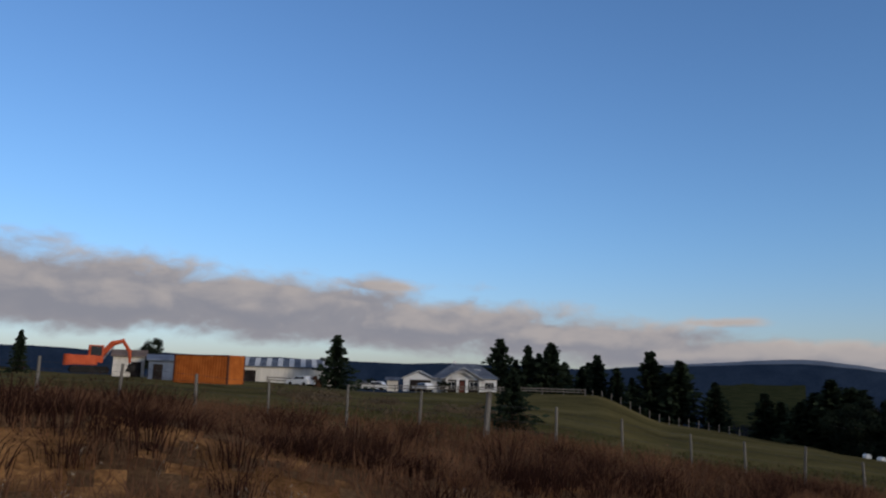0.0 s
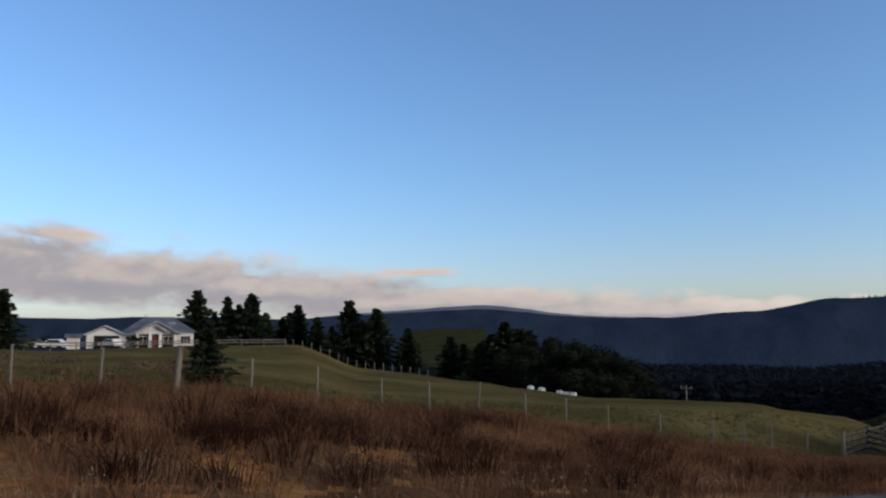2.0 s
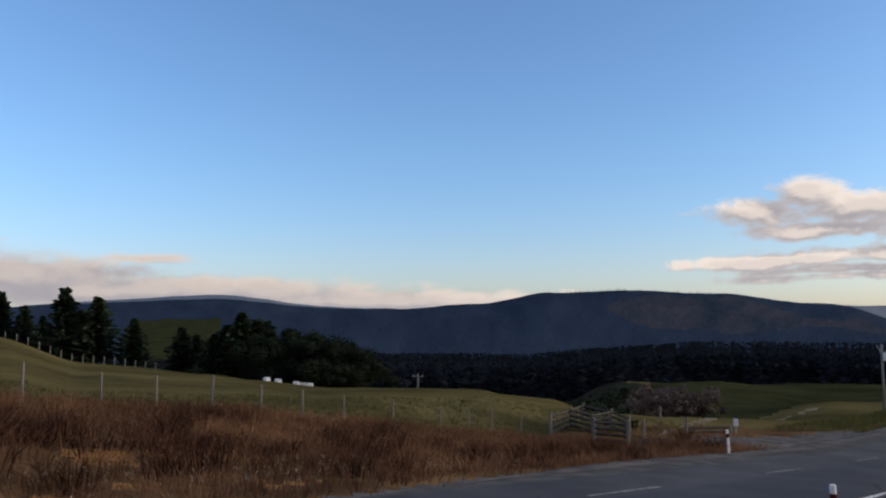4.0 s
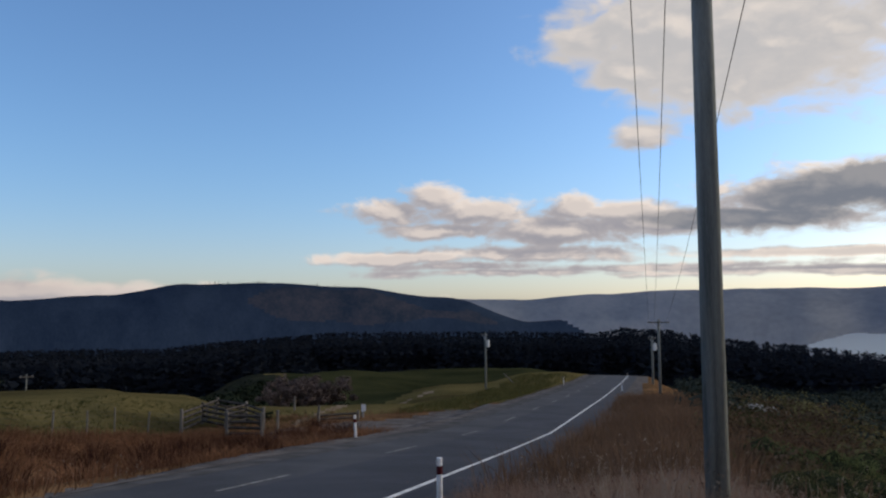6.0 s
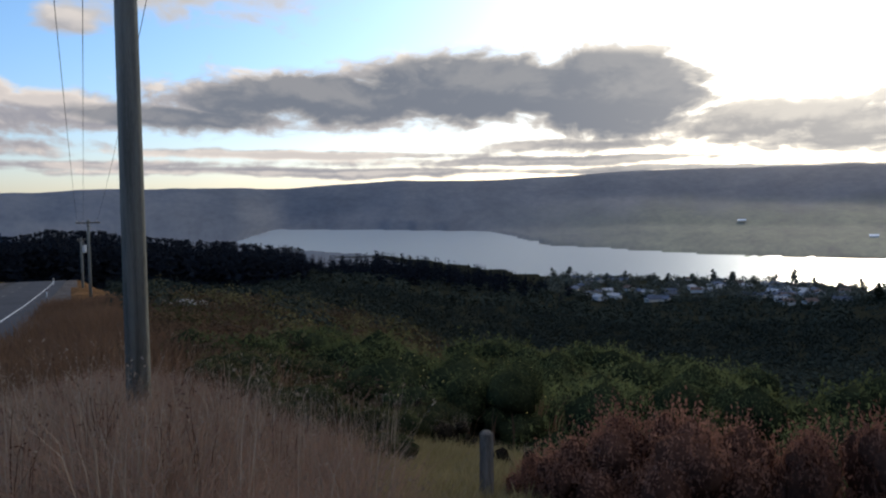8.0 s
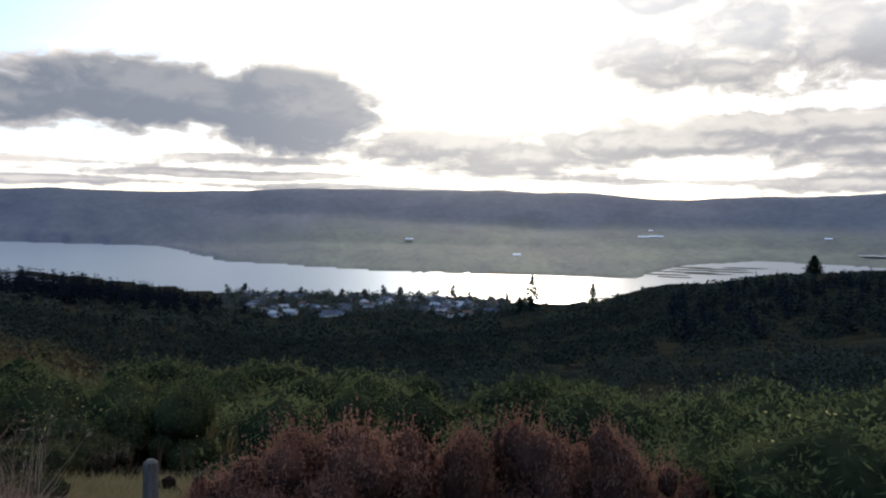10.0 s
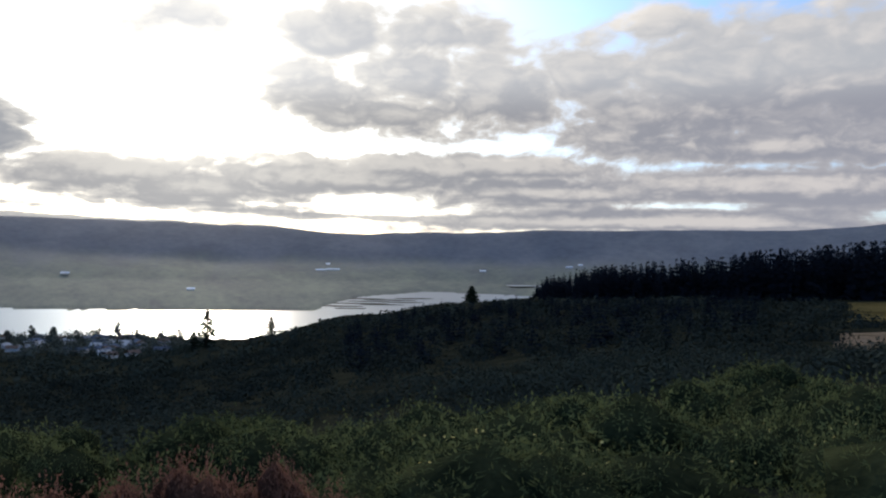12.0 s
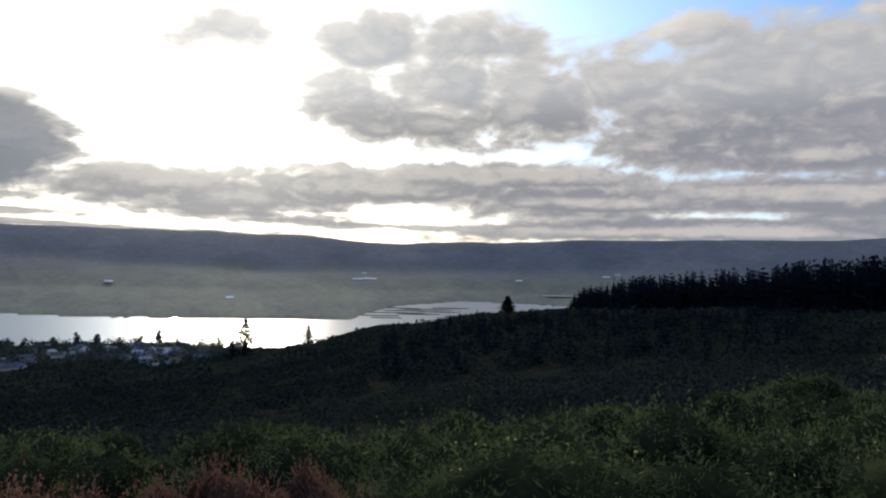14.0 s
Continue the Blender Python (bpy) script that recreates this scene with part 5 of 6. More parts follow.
# ---- overhead line ----
def cross_pole(a, d, height, radius, arm, offsets, label, turn=0.0, kit="plain", brace=True):
    """A timber line pole with a crossarm, braces and insulators. Returns it and the wire seats."""
    x, y, z = at(a, d)
    ob = thing("utility_pole", (x, y, z), label, "utility pole", "overhead line poles")
    part("shaft", Geo().tube([(0, 0, -0.6), (0, 0, height * 0.5), (0, 0, height), (0, 0, height + 0.03)], [radius * 1.08, radius, radius * 0.9, radius * 0.5], 16), M_POLE, ob, smooth=True)
    cs, sn = math.cos(radians(-turn)), math.sin(radians(-turn))
    at_arm = height - 0.3
    side = Vector((cs, sn, 0))
    front = Vector((-sn, cs, 0)) * -(radius + 0.06)
    arm_ob = part("crossarm", Geo().box(front.x, front.y, at_arm, arm, 0.10, 0.13, -turn, 0.015), M_WEATHER, ob)
    if brace:
        for sgn in (-1, 1):
            p, q = side * (sgn * arm * 0.28) + front, front * 0.9
            part("brace", Geo().tube([(p.x, p.y, at_arm - 0.05), (q.x, q.y, at_arm - 0.62)], [0.022, 0.022], 5), M_STEEL, ob)
    seats = []
    for o in offsets:
        p = side * o + front
        ins = Geo().tube([(p.x, p.y, at_arm + 0.06), (p.x, p.y, at_arm + 0.12), (p.x, p.y, at_arm + 0.15), (p.x, p.y, at_arm + 0.20), (p.x, p.y, at_arm + 0.24)], [0.018, 0.02, 0.06, 0.055, 0.03], 10)
        part("insulator", ins, M_CERAMIC, arm_ob, "grey ceramic insulator")
        seats.append((x + p.x, y + p.y, z + at_arm + 0.24))
    if kit == "transformer":
        t = part("transformer", Geo().tube([(0.34, -0.1, height - 1.9), (0.34, -0.1, height - 1.85), (0.34, -0.1, height - 1.0), (0.34, -0.1, height - 0.95)], [0.2, 0.24, 0.24, 0.18], 12), M_TRANSFORMER, ob, "pale grey transformer can")
        part("bushing", Geo().tube([(0.34, -0.1, height - 0.95), (0.34, -0.1, height - 0.7)], [0.04, 0.03], 6), M_CERAMIC, t)
    return ob, seats


LINE = (-1.0, -0.45, 0.8)
near_pole, near_seats = cross_pole(15.62, 11.3, 8.25, 0.155, 2.4, LINE, "tall grey-green timber power pole in dry grass", turn=12.4)
mid_pole, mid_seats = cross_pole(12.42, 85, 7.95, 0.15, 2.3, LINE, "timber power pole beside the road crest", turn=12.4)
for p, q in zip(near_seats, mid_seats):
    wire_run([p, q], 0.009, 0.55, "power_line", "thin dark overhead power line", "wire", steps=40)
cross_pole(11.95, 108, 6.6, 0.16, 1.0, (-0.4, 0.4), "short pale pole with a white box", turn=12.4, kit="transformer")
cross_pole(-0.12, 105, 7.6, 0.14, 1.5, (-0.6, 0.6), "timber pole with a pale transformer in the paddock", turn=60, kit="transformer")
cross_pole(-31.7, 105, 2.9, 0.09, 1.5, (-0.6, 0.6), "small dark pole on the paddock brow", turn=-30, brace=False)

# ---- buildings ----
def gable_roof(w, d, eave, ridge, over=0.35, thick=0.14):
    """Pitched roof over w by d with its ridge along y."""
    g = Geo()
    hw, hd = w / 2 + over, d / 2 + over
    drop = (ridge - eave) * over / (w / 2)
    for s in (-1, 1):
        a = [(s * hw, -hd, eave - drop), (s * hw, hd, eave - drop), (0, hd, ridge), (0, -hd, ridge)]
        b = [(p[0], p[1], p[2] + thick) for p in a]
        g.add(a + b, [(0, 1, 2, 3), (7, 6, 5, 4), (0, 4, 5, 1), (1, 5, 6, 2), (2, 6, 7, 3), (3, 7, 4, 0)])
    return g


def gable_wall(w, eave, ridge, y, thick=0.18):
    a = [(-w / 2, y, 0), (w / 2, y, 0), (w / 2, y, eave), (0, y, ridge), (-w / 2, y, eave)]
    b = [(p[0], p[1] + thick, p[2]) for p in a]
    return Geo().add(a + b, [(0, 1, 2, 3, 4), (9, 8, 7, 6, 5)] + [(i, i + 5, (i + 1) % 5 + 5, (i + 1) % 5) for i in range(5)])


def shifted(geo, dx, dy, dz=0.0):
    geo.v = [v + np.array([dx, dy, dz]) for v in geo.v]
    return geo


def window(parent, x, y, z, w, h, mullions=1):
    fr = Geo()
    fr.box(x, y, z - h / 2, w + 0.14, 0.08, 0.07).box(x, y, z + h / 2, w + 0.14, 0.08, 0.07)
    fr.box(x - w / 2 - 0.035, y, z, 0.07, 0.08, h).box(x + w / 2 + 0.035, y, z, 0.07, 0.08, h)
    for k in range(mullions):
        fr.box(x - w / 2 + w * (k + 1) / (mullions + 1), y, z, 0.05, 0.07, h)
    win = part("window", fr, M_TRIM, parent)
    part("pane", Geo().box(x, y + 0.02, z, w, 0.02, h), M_GLASS, win)
    return win


def build_homestead():
    x, y, z = at(-70.7, 141)
    ob = thing("homestead", (x, y, z - 0.1), "white farmhouse with gabled porch and slate-blue roof", "house", turn=70.7)
    # hipped main body behind the gables
    g = Geo().box(3.0, 5.5, 1.25, 11.5, 8.0, 2.7)
    part("wall", g, M_WHITEWALL, ob)
    e, rz = 2.6, 5.4
    hip = [(-3.3, 1.0, e), (9.3, 1.0, e), (9.3, 10.0, e), (-3.3, 10.0, e), (0.6, 5.5, rz), (5.4, 5.5, rz)]
    roof = part("roof", Geo().add(hip, [(0, 1, 5, 4), (1, 2, 5), (2, 3, 4, 5), (3, 0, 4), (3, 2, 1, 0)]), M_ROOF, ob)
    part("chimney", Geo().box(0.9, 6.2, 5.3, 0.6, 0.6, 1.1, 0, 0.04), M_TRIM, roof)
    part("skylight", Geo().box(5.2, 3.6, 4.3, 1.2, 0.5, 0.12), M_PALEROOF, roof)
    # porch gable
    pg = part("porch_gable", shifted(gable_wall(6.6, 2.55, 4.35, 0.0), 2.5, 0.1), M_WHITEWALL, ob)
    part("porch_roof", shifted(gable_roof(7.0, 3.2, 2.55, 4.5, 0.5), 2.5, 1.0), M_PALEROOF, ob)
    # dark sheet before the wall, painted shade of the porch
    part("porch_shade", Geo().box(2.5, 0.05, 1.2, 5.6, 0.06, 2.3), M_DARKIN, ob, "flat dark panel painted as the porch's shade")
    for px in (-0.5, 1.55, 3.2, 5.6):
        part("post", Geo().box(px, -0.25, 1.25, 0.5 if px in (1.55, 3.2) else 0.35, 0.35, 2.5, 0, 0.03), M_TRIM, ob)
    part("inner_gable", shifted(gable_roof(3.6, 0.5, 2.75, 3.85, 0.2), 2.5, -0.35), M_TRIM, ob)
    part("door", Geo().box(2.4, -0.02, 1.05, 1.1, 0.06, 2.1), M_REDDOOR, ob, "oxblood front door")
    window(ob, 4.5, 0.0, 1.35, 1.5, 1.3, 1)
    window(ob, 0.4, 0.0, 1.35, 1.3, 1.3, 1)
    window(ob, 7.4, 1.45, 1.4, 1.6, 1.2, 2)
    # carport wing
    part("garage_gable", shifted(gable_wall(5.6, 2.4, 3.6, 0.0), -5.6, 0.6), M_WHITEWALL, ob)
    part("garage_wall", Geo().box(-5.6, 4.3, 1.2, 5.4, 7.0, 2.4), M_WHITEWALL, ob)
    part("garage_roof", shifted(gable_roof(5.9, 7.5, 2.4, 3.75, 0.35), -5.6, 4.0), M_PALEROOF, ob)
    # dark sheet on the gable, painted shade of the open garage
    part("garage_shade", Geo().box(-5.3, 0.55, 1.1, 3.9, 0.08, 2.1), M_DARKIN, ob, "flat dark panel painted as shade in the garage mouth")
    return ob


build_homestead()


def build_car(a, d, turn, mat, label, name="parked_car", size=1.0):
    x, y, z = at(a, d)
    ob = thing(name, (x, y, z), label, "car", turn=turn, size=size)
    prof = [(-2.1, 0.35), (-2.15, 0.75), (-1.9, 0.95), (-0.9, 1.02), (-0.35, 1.5), (1.35, 1.52), (1.95, 1.0), (2.15, 0.9), (2.15, 0.35)]
    n = len(prof)
    v = [(px, s * (0.85 if pz < 1.2 else 0.66), pz) for s in (-1, 1) for px, pz in prof]
    part("body", Geo().add(v, [tuple(range(n)), tuple(reversed(range(n, 2 * n)))] + [(i, n + i, n + (i + 1) % n, (i + 1) % n) for i in range(n)]), mat, ob)
    for s in (-1, 1):
        part("side_window", Geo().add([(-0.75, s * 0.85, 1.05), (1.5, s * 0.85, 1.05), (1.2, s * 0.72, 1.42), (-0.35, s * 0.72, 1.42)], [(0, 1, 2, 3)]), M_GLASS, ob)
        for wx in (-1.35, 1.35):
            part("wheel", Geo().tube([(wx, s * 0.62, 0.33), (wx, s * 0.86, 0.33)], [0.33, 0.33], 12), M_RUBBER, ob)
    return ob


build_car(-72.6, 139.5, 20, M_WHITECAR, "white car parked in the garage mouth")
build_car(-76.2, 132, 60, M_WHITECAR, "white utility parked in the farmyard")
build_car(-77.3, 134, 10, M_DARKCAR, "dark car parked in the farmyard")
build_car(-81.6, 120, 40, M_WHITECAR, "white car parked before the shed")


def build_shed(a, d, w, dp, wall_h, ridge, turn, wall, roof, label, stripes=0, opening=None):
    x, y, z = at(a, d)
    ob = thing("farm_shed", (x, y, z - 0.1), label, "shed", turn=turn)
    part("wall", Geo().box(0, dp / 2, wall_h / 2, w, dp, wall_h), wall, ob)
    g = Geo()
    a4 = [(-w / 2 - 0.3, -0.4, wall_h), (w / 2 + 0.3, -0.4, wall_h), (w / 2 + 0.3, dp / 2, ridge), (-w / 2 - 0.3, dp / 2, ridge), (w / 2 + 0.3, dp + 0.4, wall_h), (-w / 2 - 0.3, dp + 0.4, wall_h)]
    b4 = [(p[0], p[1], p[2] + 0.12) for p in a4]
    g.add(a4 + b4, [(0, 3, 2, 1), (3, 5, 4, 2), (6, 7, 8, 9), (9, 8, 10, 11), (0, 1, 7, 6), (1, 2, 8, 7), (2, 4, 10, 8), (4, 5, 11, 10), (5, 3, 9, 11), (3, 0, 6, 9)])
    r = part("roof", g, roof, ob)
    for k in range(stripes):
        px = -w / 2 + w * (k + 0.5) / stripes
        part("roof_sheet", Geo().add([(px - 0.42, -0.38, wall_h + 0.15), (px + 0.42, -0.38, wall_h + 0.15), (px + 0.42, dp / 2, ridge + 0.15), (px - 0.42, dp / 2, ridge + 0.15)], [(0, 1, 2, 3)]), M_PALEROOF, r, "pale translucent roof sheet")
    if opening:
        # dark sheet on the wall, painted shade of an open door
        part("doorway", Geo().box(opening[0], -0.03, opening[2] / 2, opening[1], 0.06, opening[2]), M_DARKIN, ob, "flat dark panel painted as shade inside an open door")
    return ob


build_shed(-82.3, 132, 17.0, 8, 2.9, 4.3, 82.3, M_CREAM, M_ROOF, "long cream farm shed with a striped roof", 9, (-7.0, 2.4, 2.3))
build_shed(-91.0, 92, 3.6, 4, 2.1, 2.7, 91, M_SHEDBLUE, M_SHEDBLUE, "small blue-grey iron shed", 0, (-0.8, 1.0, 1.7))
build_shed(-93.4, 96, 3.4, 4, 2.3, 3.0, 93.4, M_CREAM, M_RUSTROOF, "small pale shed with a brown roof", 0, (0.8, 1.1, 1.7))
build_shed(-74.9, 140, 2.0, 2.5, 1.9, 2.4, 75, M_CREAM, M_ROOF, "small garden shed beside the farmhouse")


def build_container():
    x, y, z = at(-88.1, 75)
    ob = thing("shipping_container", (x, y, z), "orange steel shipping container on the grass", "container", turn=88.1 - 38)
    L, B, H = 6.06, 2.44, 2.59
    part("side", Geo().box(0, 0, H / 2 + 0.1, L, B, H, 0, 0.03), M_ORANGE, ob)
    for k in range(19):
        part("rib", Geo().box(-L / 2 + 0.32 + k * 0.30, -B / 2 - 0.02, H / 2 + 0.1, 0.13, 0.06, H - 0.4), M_ORANGE, ob)
    for s in (-1, 1):
        for e in (-1, 1):
            part("corner_post", Geo().box(s * (L / 2 - 0.05), e * (B / 2 - 0.04), H / 2 + 0.1, 0.16, 0.16, H + 0.04), M_REDBROWN, ob)
    part("end_doors", Geo().box(-L / 2 - 0.03, 0, H / 2 + 0.1, 0.06, B - 0.2, H - 0.25), M_REDBROWN, ob, "dark red-brown end door")
    part("roof_rail", Geo().box(0, -B / 2 - 0.015, H + 0.06, L, 0.08, 0.1), M_REDBROWN, ob)
    return ob


build_container()


def build_digger():
    x, y, z = at(-95.9, 80)
    ob = thing("excavator", (x, y, z), "red-orange tracked excavator with folded boom", "excavator", turn=100)
    for s in (-1, 1):
        ring = [(-1.5, 0.15), (-1.75, 0.45), (-1.5, 0.8), (1.5, 0.8), (1.75, 0.45), (1.5, 0.15)]
        v = [(px, s * 0.95 + w, pz) for w in (-0.25, 0.25) for px, pz in ring]
        part("track", Geo().add(v, [tuple(range(6)), tuple(reversed(range(6, 12)))] + [(i, 6 + i, 6 + (i + 1) % 6, (i + 1) % 6) for i in range(6)]), M_RUBBER, ob)
    part("body", Geo().box(-0.7, 0, 1.35, 2.6, 2.3, 0.9, 0, 0.15), M_DIGGER, ob)
    part("counterweight", Geo().box(-1.9, 0, 1.35, 0.6, 2.2, 1.0, 0, 0.2), M_DIGGER, ob)
    cab = part("cab", Geo().box(0.45, -0.6, 1.95, 1.3, 1.0, 1.6, 0, 0.12), M_DIGGER, ob)
    part("cab_window", Geo().box(0.45, -1.12, 2.2, 0.95, 0.03, 0.9), M_GLASS, cab)
    part("boom", Geo().tube([(0.7, 0.2, 1.5), (1.9, 0.2, 3.0), (3.0, 0.2, 3.3)], [0.22, 0.26, 0.17], 4), M_DIGGER, ob)
    part("stick", Geo().tube([(2.7, 0.2, 3.45), (3.5, 0.2, 2.3), (3.6, 0.2, 1.2)], [0.15, 0.17, 0.12], 4), M_DIGGER, ob)
    part("ram", Geo().tube([(1.2, 0.2, 1.5), (2.1, 0.2, 2.8)], [0.06, 0.05], 8), M_STEEL, ob)
    bucket = [(0, 0.9), (0.45, 0.75), (0.55, 0.3), (0.2, 0.0), (-0.3, 0.15), (-0.1, 0.4)]
    v = [(3.55 + px, 0.2 + s * 0.45, 0.25 + pz) for s in (-1, 1) for px, pz in bucket]
    part("bucket", Geo().add(v, [tuple(range(6)), tuple(reversed(range(6, 12)))] + [(i, 6 + i, 6 + (i + 1) % 6, (i + 1) % 6) for i in range(6)]), M_RUBBER, ob)
    return ob


build_digger()

# wrapped bales under the dark trees
for k, (a, d) in enumerate(((-42.7, 116), (-41.9, 115.5), (-40.6, 115), (-40.1, 115.4), (-39.6, 114.8))):
    x, y, z = at(a, d)
    ob = thing("wrapped_bale", (x, y, z + 0.36), "round bale in white plastic wrap", "bale", "white wrapped bales", turn=a * 13, size=0.68)
    part("wrap", Geo().tube([(-0.6, 0, 0), (-0.55, 0, 0), (0.55, 0, 0), (0.6, 0, 0)], [0.5, 0.6, 0.6, 0.5], 16), M_WRAP, ob, smooth=False)

# ---- trees of the farm ----
CONI = [conifer_meshes(201 + i, whorls=17, per=10, needles=7, slim=0.27 + 0.02 * i, ragged=0.15) for i in range(4)]
BROAD = [broad_meshes(241 + i, 9500, 0.020, 22, M_BROAD, 0.55, 0.10) for i in range(3)]


def tree_to(meshes, a, d, top, label, group, wide=1.0, name="conifer"):
    """A tree on that bearing whose tip stands at that elevation."""
    x, y, z = at(a, d)
    h = EYE + d * math.tan(radians(top)) - z
    return tree(meshes, pose(x, y, z - 0.1, 0, 0, a * 53) @ Matrix.Diagonal((h * wide, h * wide, h, 1)), label, group, name)


DARK_CON = "tall dark conifer behind the paddock fence"
for k, (a, d, top, w) in enumerate(((-61.0, 164, 1.0, 1.0), (-59.9, 160, 1.85, 0.95), (-58.5, 163, 1.0, 0.9), (-60.5, 170, 1.3, 0.9), (-57.4, 170, 0.3, 0.9),
                                    (-56.1, 152, 2.15, 1.0), (-54.1, 151, 1.6, 1.1), (-55.1, 155, 0.7, 1.1), (-51.8, 148, 0.12, 1.15), (-48.6, 146, -0.5, 1.15), (-47.6, 148, -1.0, 1.2),
                                    (-45.5, 138, -0.35, 1.3), (-44.5, 136, 0.5, 1.3), (-43.4, 137, 0.0, 1.3), (-42.9, 139, -0.1, 1.3), (-46.4, 137, -1.0, 1.4), (-100.1, 90, 2.3, 0.7))):
    tree_to(CONI[k % 4], a, d, top, DARK_CON, "conifers behind the paddock", w * 1.3)
SHAGGY = [conifer_meshes(281 + i, whorls=15, per=11, needles=8, slim=0.36, ragged=0.3, bare=0.05) for i in range(3)]
for k, (a, d, top, w) in enumerate(((-67.0, 152, 2.9, 0.9), (-64.9, 158, 2.45, 0.75), (-63.2, 157, 2.7, 0.95), (-65.8, 160, 1.4, 0.9), (-62.2, 160, 1.3, 0.9), (-64.1, 161, 1.9, 0.9))):
    tree_to(SHAGGY[k % 3], a, d, top, "ragged dark pine beside the farmhouse", "pines beside the farmhouse", w * 1.3, "pine_tree")
for k, (a, d, top, w) in enumerate(((-41.1, 128, 0.05, 1.0), (-39.6, 126, -0.25, 1.1), (-38.2, 124, -0.85, 1.2), (-37.1, 122, -1.7, 1.3), (-42.4, 129, -0.2, 1.0), (-40.2, 122, -0.8, 1.3), (-38.6, 121, -1.5, 1.4), (-36.3, 121, -2.9, 1.5), (-37.2, 119, -2.9, 1.7), (-41.6, 124, -1.2, 1.4))):
    tree_to(BROAD[k % 3], a, d, top, "dense rounded dark evergreen on the paddock edge", "rounded evergreens", w, "evergreen_tree")
tree_to(SHAGGY[1], -79.1, 124, 2.8, "dark bushy tree before the cream shed", "", 1.25, "yard_tree")
tree_to(BROAD[0], -92.0, 112, 2.5, "domed dark tree behind the small sheds", "", 0.9, "domed_tree")
tree_to(SHAGGY[2], -66.2, 33, 0.8, "dark bushy shrub in the paddock corner", "", 1.25, "paddock_shrub")
tree_to(BROAD[1], -71.1, 139.2, -0.15, "small dark shrub before the farmhouse", "", 1.2, "garden_shrub")
tree_to(BROAD[1], -76.6, 137, -0.1, "dark garden shrub in the farmyard", "", 1.0, "garden_shrub")
tree_to(broad_meshes(250, 900, 0.04, 8, M_TUSSOCK, 0.4, 0.15), -80.4, 118, 0.1, "small orange-brown shrub by the shed", "", 1.0, "orange_shrub")
LONE = [conifer_meshes(271 + i, whorls=15, per=7, needles=6, slim=0.30, ragged=0.5, bare=0.04) for i in range(2)]
tree_to(LONE[0], 68.1, 440, -3.8, "lone tall ragged tree standing above the lake", "trees above the lake", 1.0, "ragged_tree")
tree_to(LONE[1], 67.2, 440, -5.3, "small ragged tree above the lake", "trees above the lake", 1.4, "ragged_tree")
tree_to(LONE[1], 72.6, 445, -4.25, "small lone tree on the dark shoulder", "trees above the lake", 1.2)
tree_to(CONI[2], 87.4, 405, -1.75, "dense dark tree on the dark shoulder", "trees above the lake", 1.7, "evergreen_tree")
# bare winter scrub in the hollow
bare = broad_meshes(260, 1500, 0.03, 12, M_BARETREE, 0.5, 0.1)
for a, d, top in ((-14.6, 84, -4.7), (-13.4, 88, -4.4), (-12.5, 90, -4.6), (-15.4, 82, -5.2), (-11.6, 90, -5.0), (-13.0, 86, -5.0), (-14.0, 90, -4.8)):
    tree_to(bare, a, d, top, "bare grey-brown winter shrub in the hollow", "bare shrubs in the hollow", 1.3, "bare_shrub")
for a, d, top, w in ((-2.6, 92, -6.2, 1.6), (2.0, 118, -5.1, 2.2), (3.6, 124, -4.95, 2.2), (5.3, 128, -4.7, 1.8), (-16.2, 60, -7.0, 1.5), (1.1, 108, -5.5, 1.2)):
    tree_to(BROAD[2], a, d, top, "low dark shrub on the grassy bank", "shrubs on the road bank", w, "bank_shrub")

# ---- lakeside town ----
TOWN_ROOFS = (M_PALEROOF, M_ROOF, M_RUSTROOF, M_SHEDBLUE)
r = np.random.default_rng(77)
town_mesh = []
for k in range(4):
    w, dp, e, rz = ((10, 7, 2.6, 4.2), (12, 8, 2.6, 4.2), (8, 7, 2.8, 4.6), (15, 8, 2.8, 4.4))[k]
    town_mesh.append((Geo().box(0, 0, e / 2, dp, w, e).mesh("wall", M_CREAM if k % 2 else M_WHITEWALL), gable_roof(dp, w, e, rz, 0.5).mesh("roof", TOWN_ROOFS[k])))
for k in range(64):
    a = r.uniform(46.5, 65.5)
    d = r.uniform(600, 790) if k > 8 else r.uniform(540, 600)
    x, y, z = at(a, d)
    ob = thing("town_house", (x, y, z), "small pale-roofed house in the lakeside town", "house", "houses of the lakeside town", turn=r.uniform(0, 180))
    for nm, me in zip(("wall", "roof"), town_mesh[k % 4]):
        part(nm, me, None, ob)
a, d, x, y, z, q = spread_spots(301, 480, 45, 68, 560, 805, 0.8)
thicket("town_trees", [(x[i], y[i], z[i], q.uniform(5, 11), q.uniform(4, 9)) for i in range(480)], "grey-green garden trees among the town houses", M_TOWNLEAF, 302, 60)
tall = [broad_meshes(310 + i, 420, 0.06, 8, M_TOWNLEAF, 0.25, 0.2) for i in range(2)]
for k in range(16):
    aa = 45.3 + k * 1.42 + r.uniform(-0.4, 0.4)
    dd = r.uniform(690, 790)
    xx, yy, zz = at(aa, dd)
    tree(tall[k % 2], pose(xx, yy, zz, 0, 0, k * 40) @ Matrix.Scale(r.uniform(9, 17), 4), "tall grey-green tree in the lakeside town", "tall trees of the town", "town_tree")

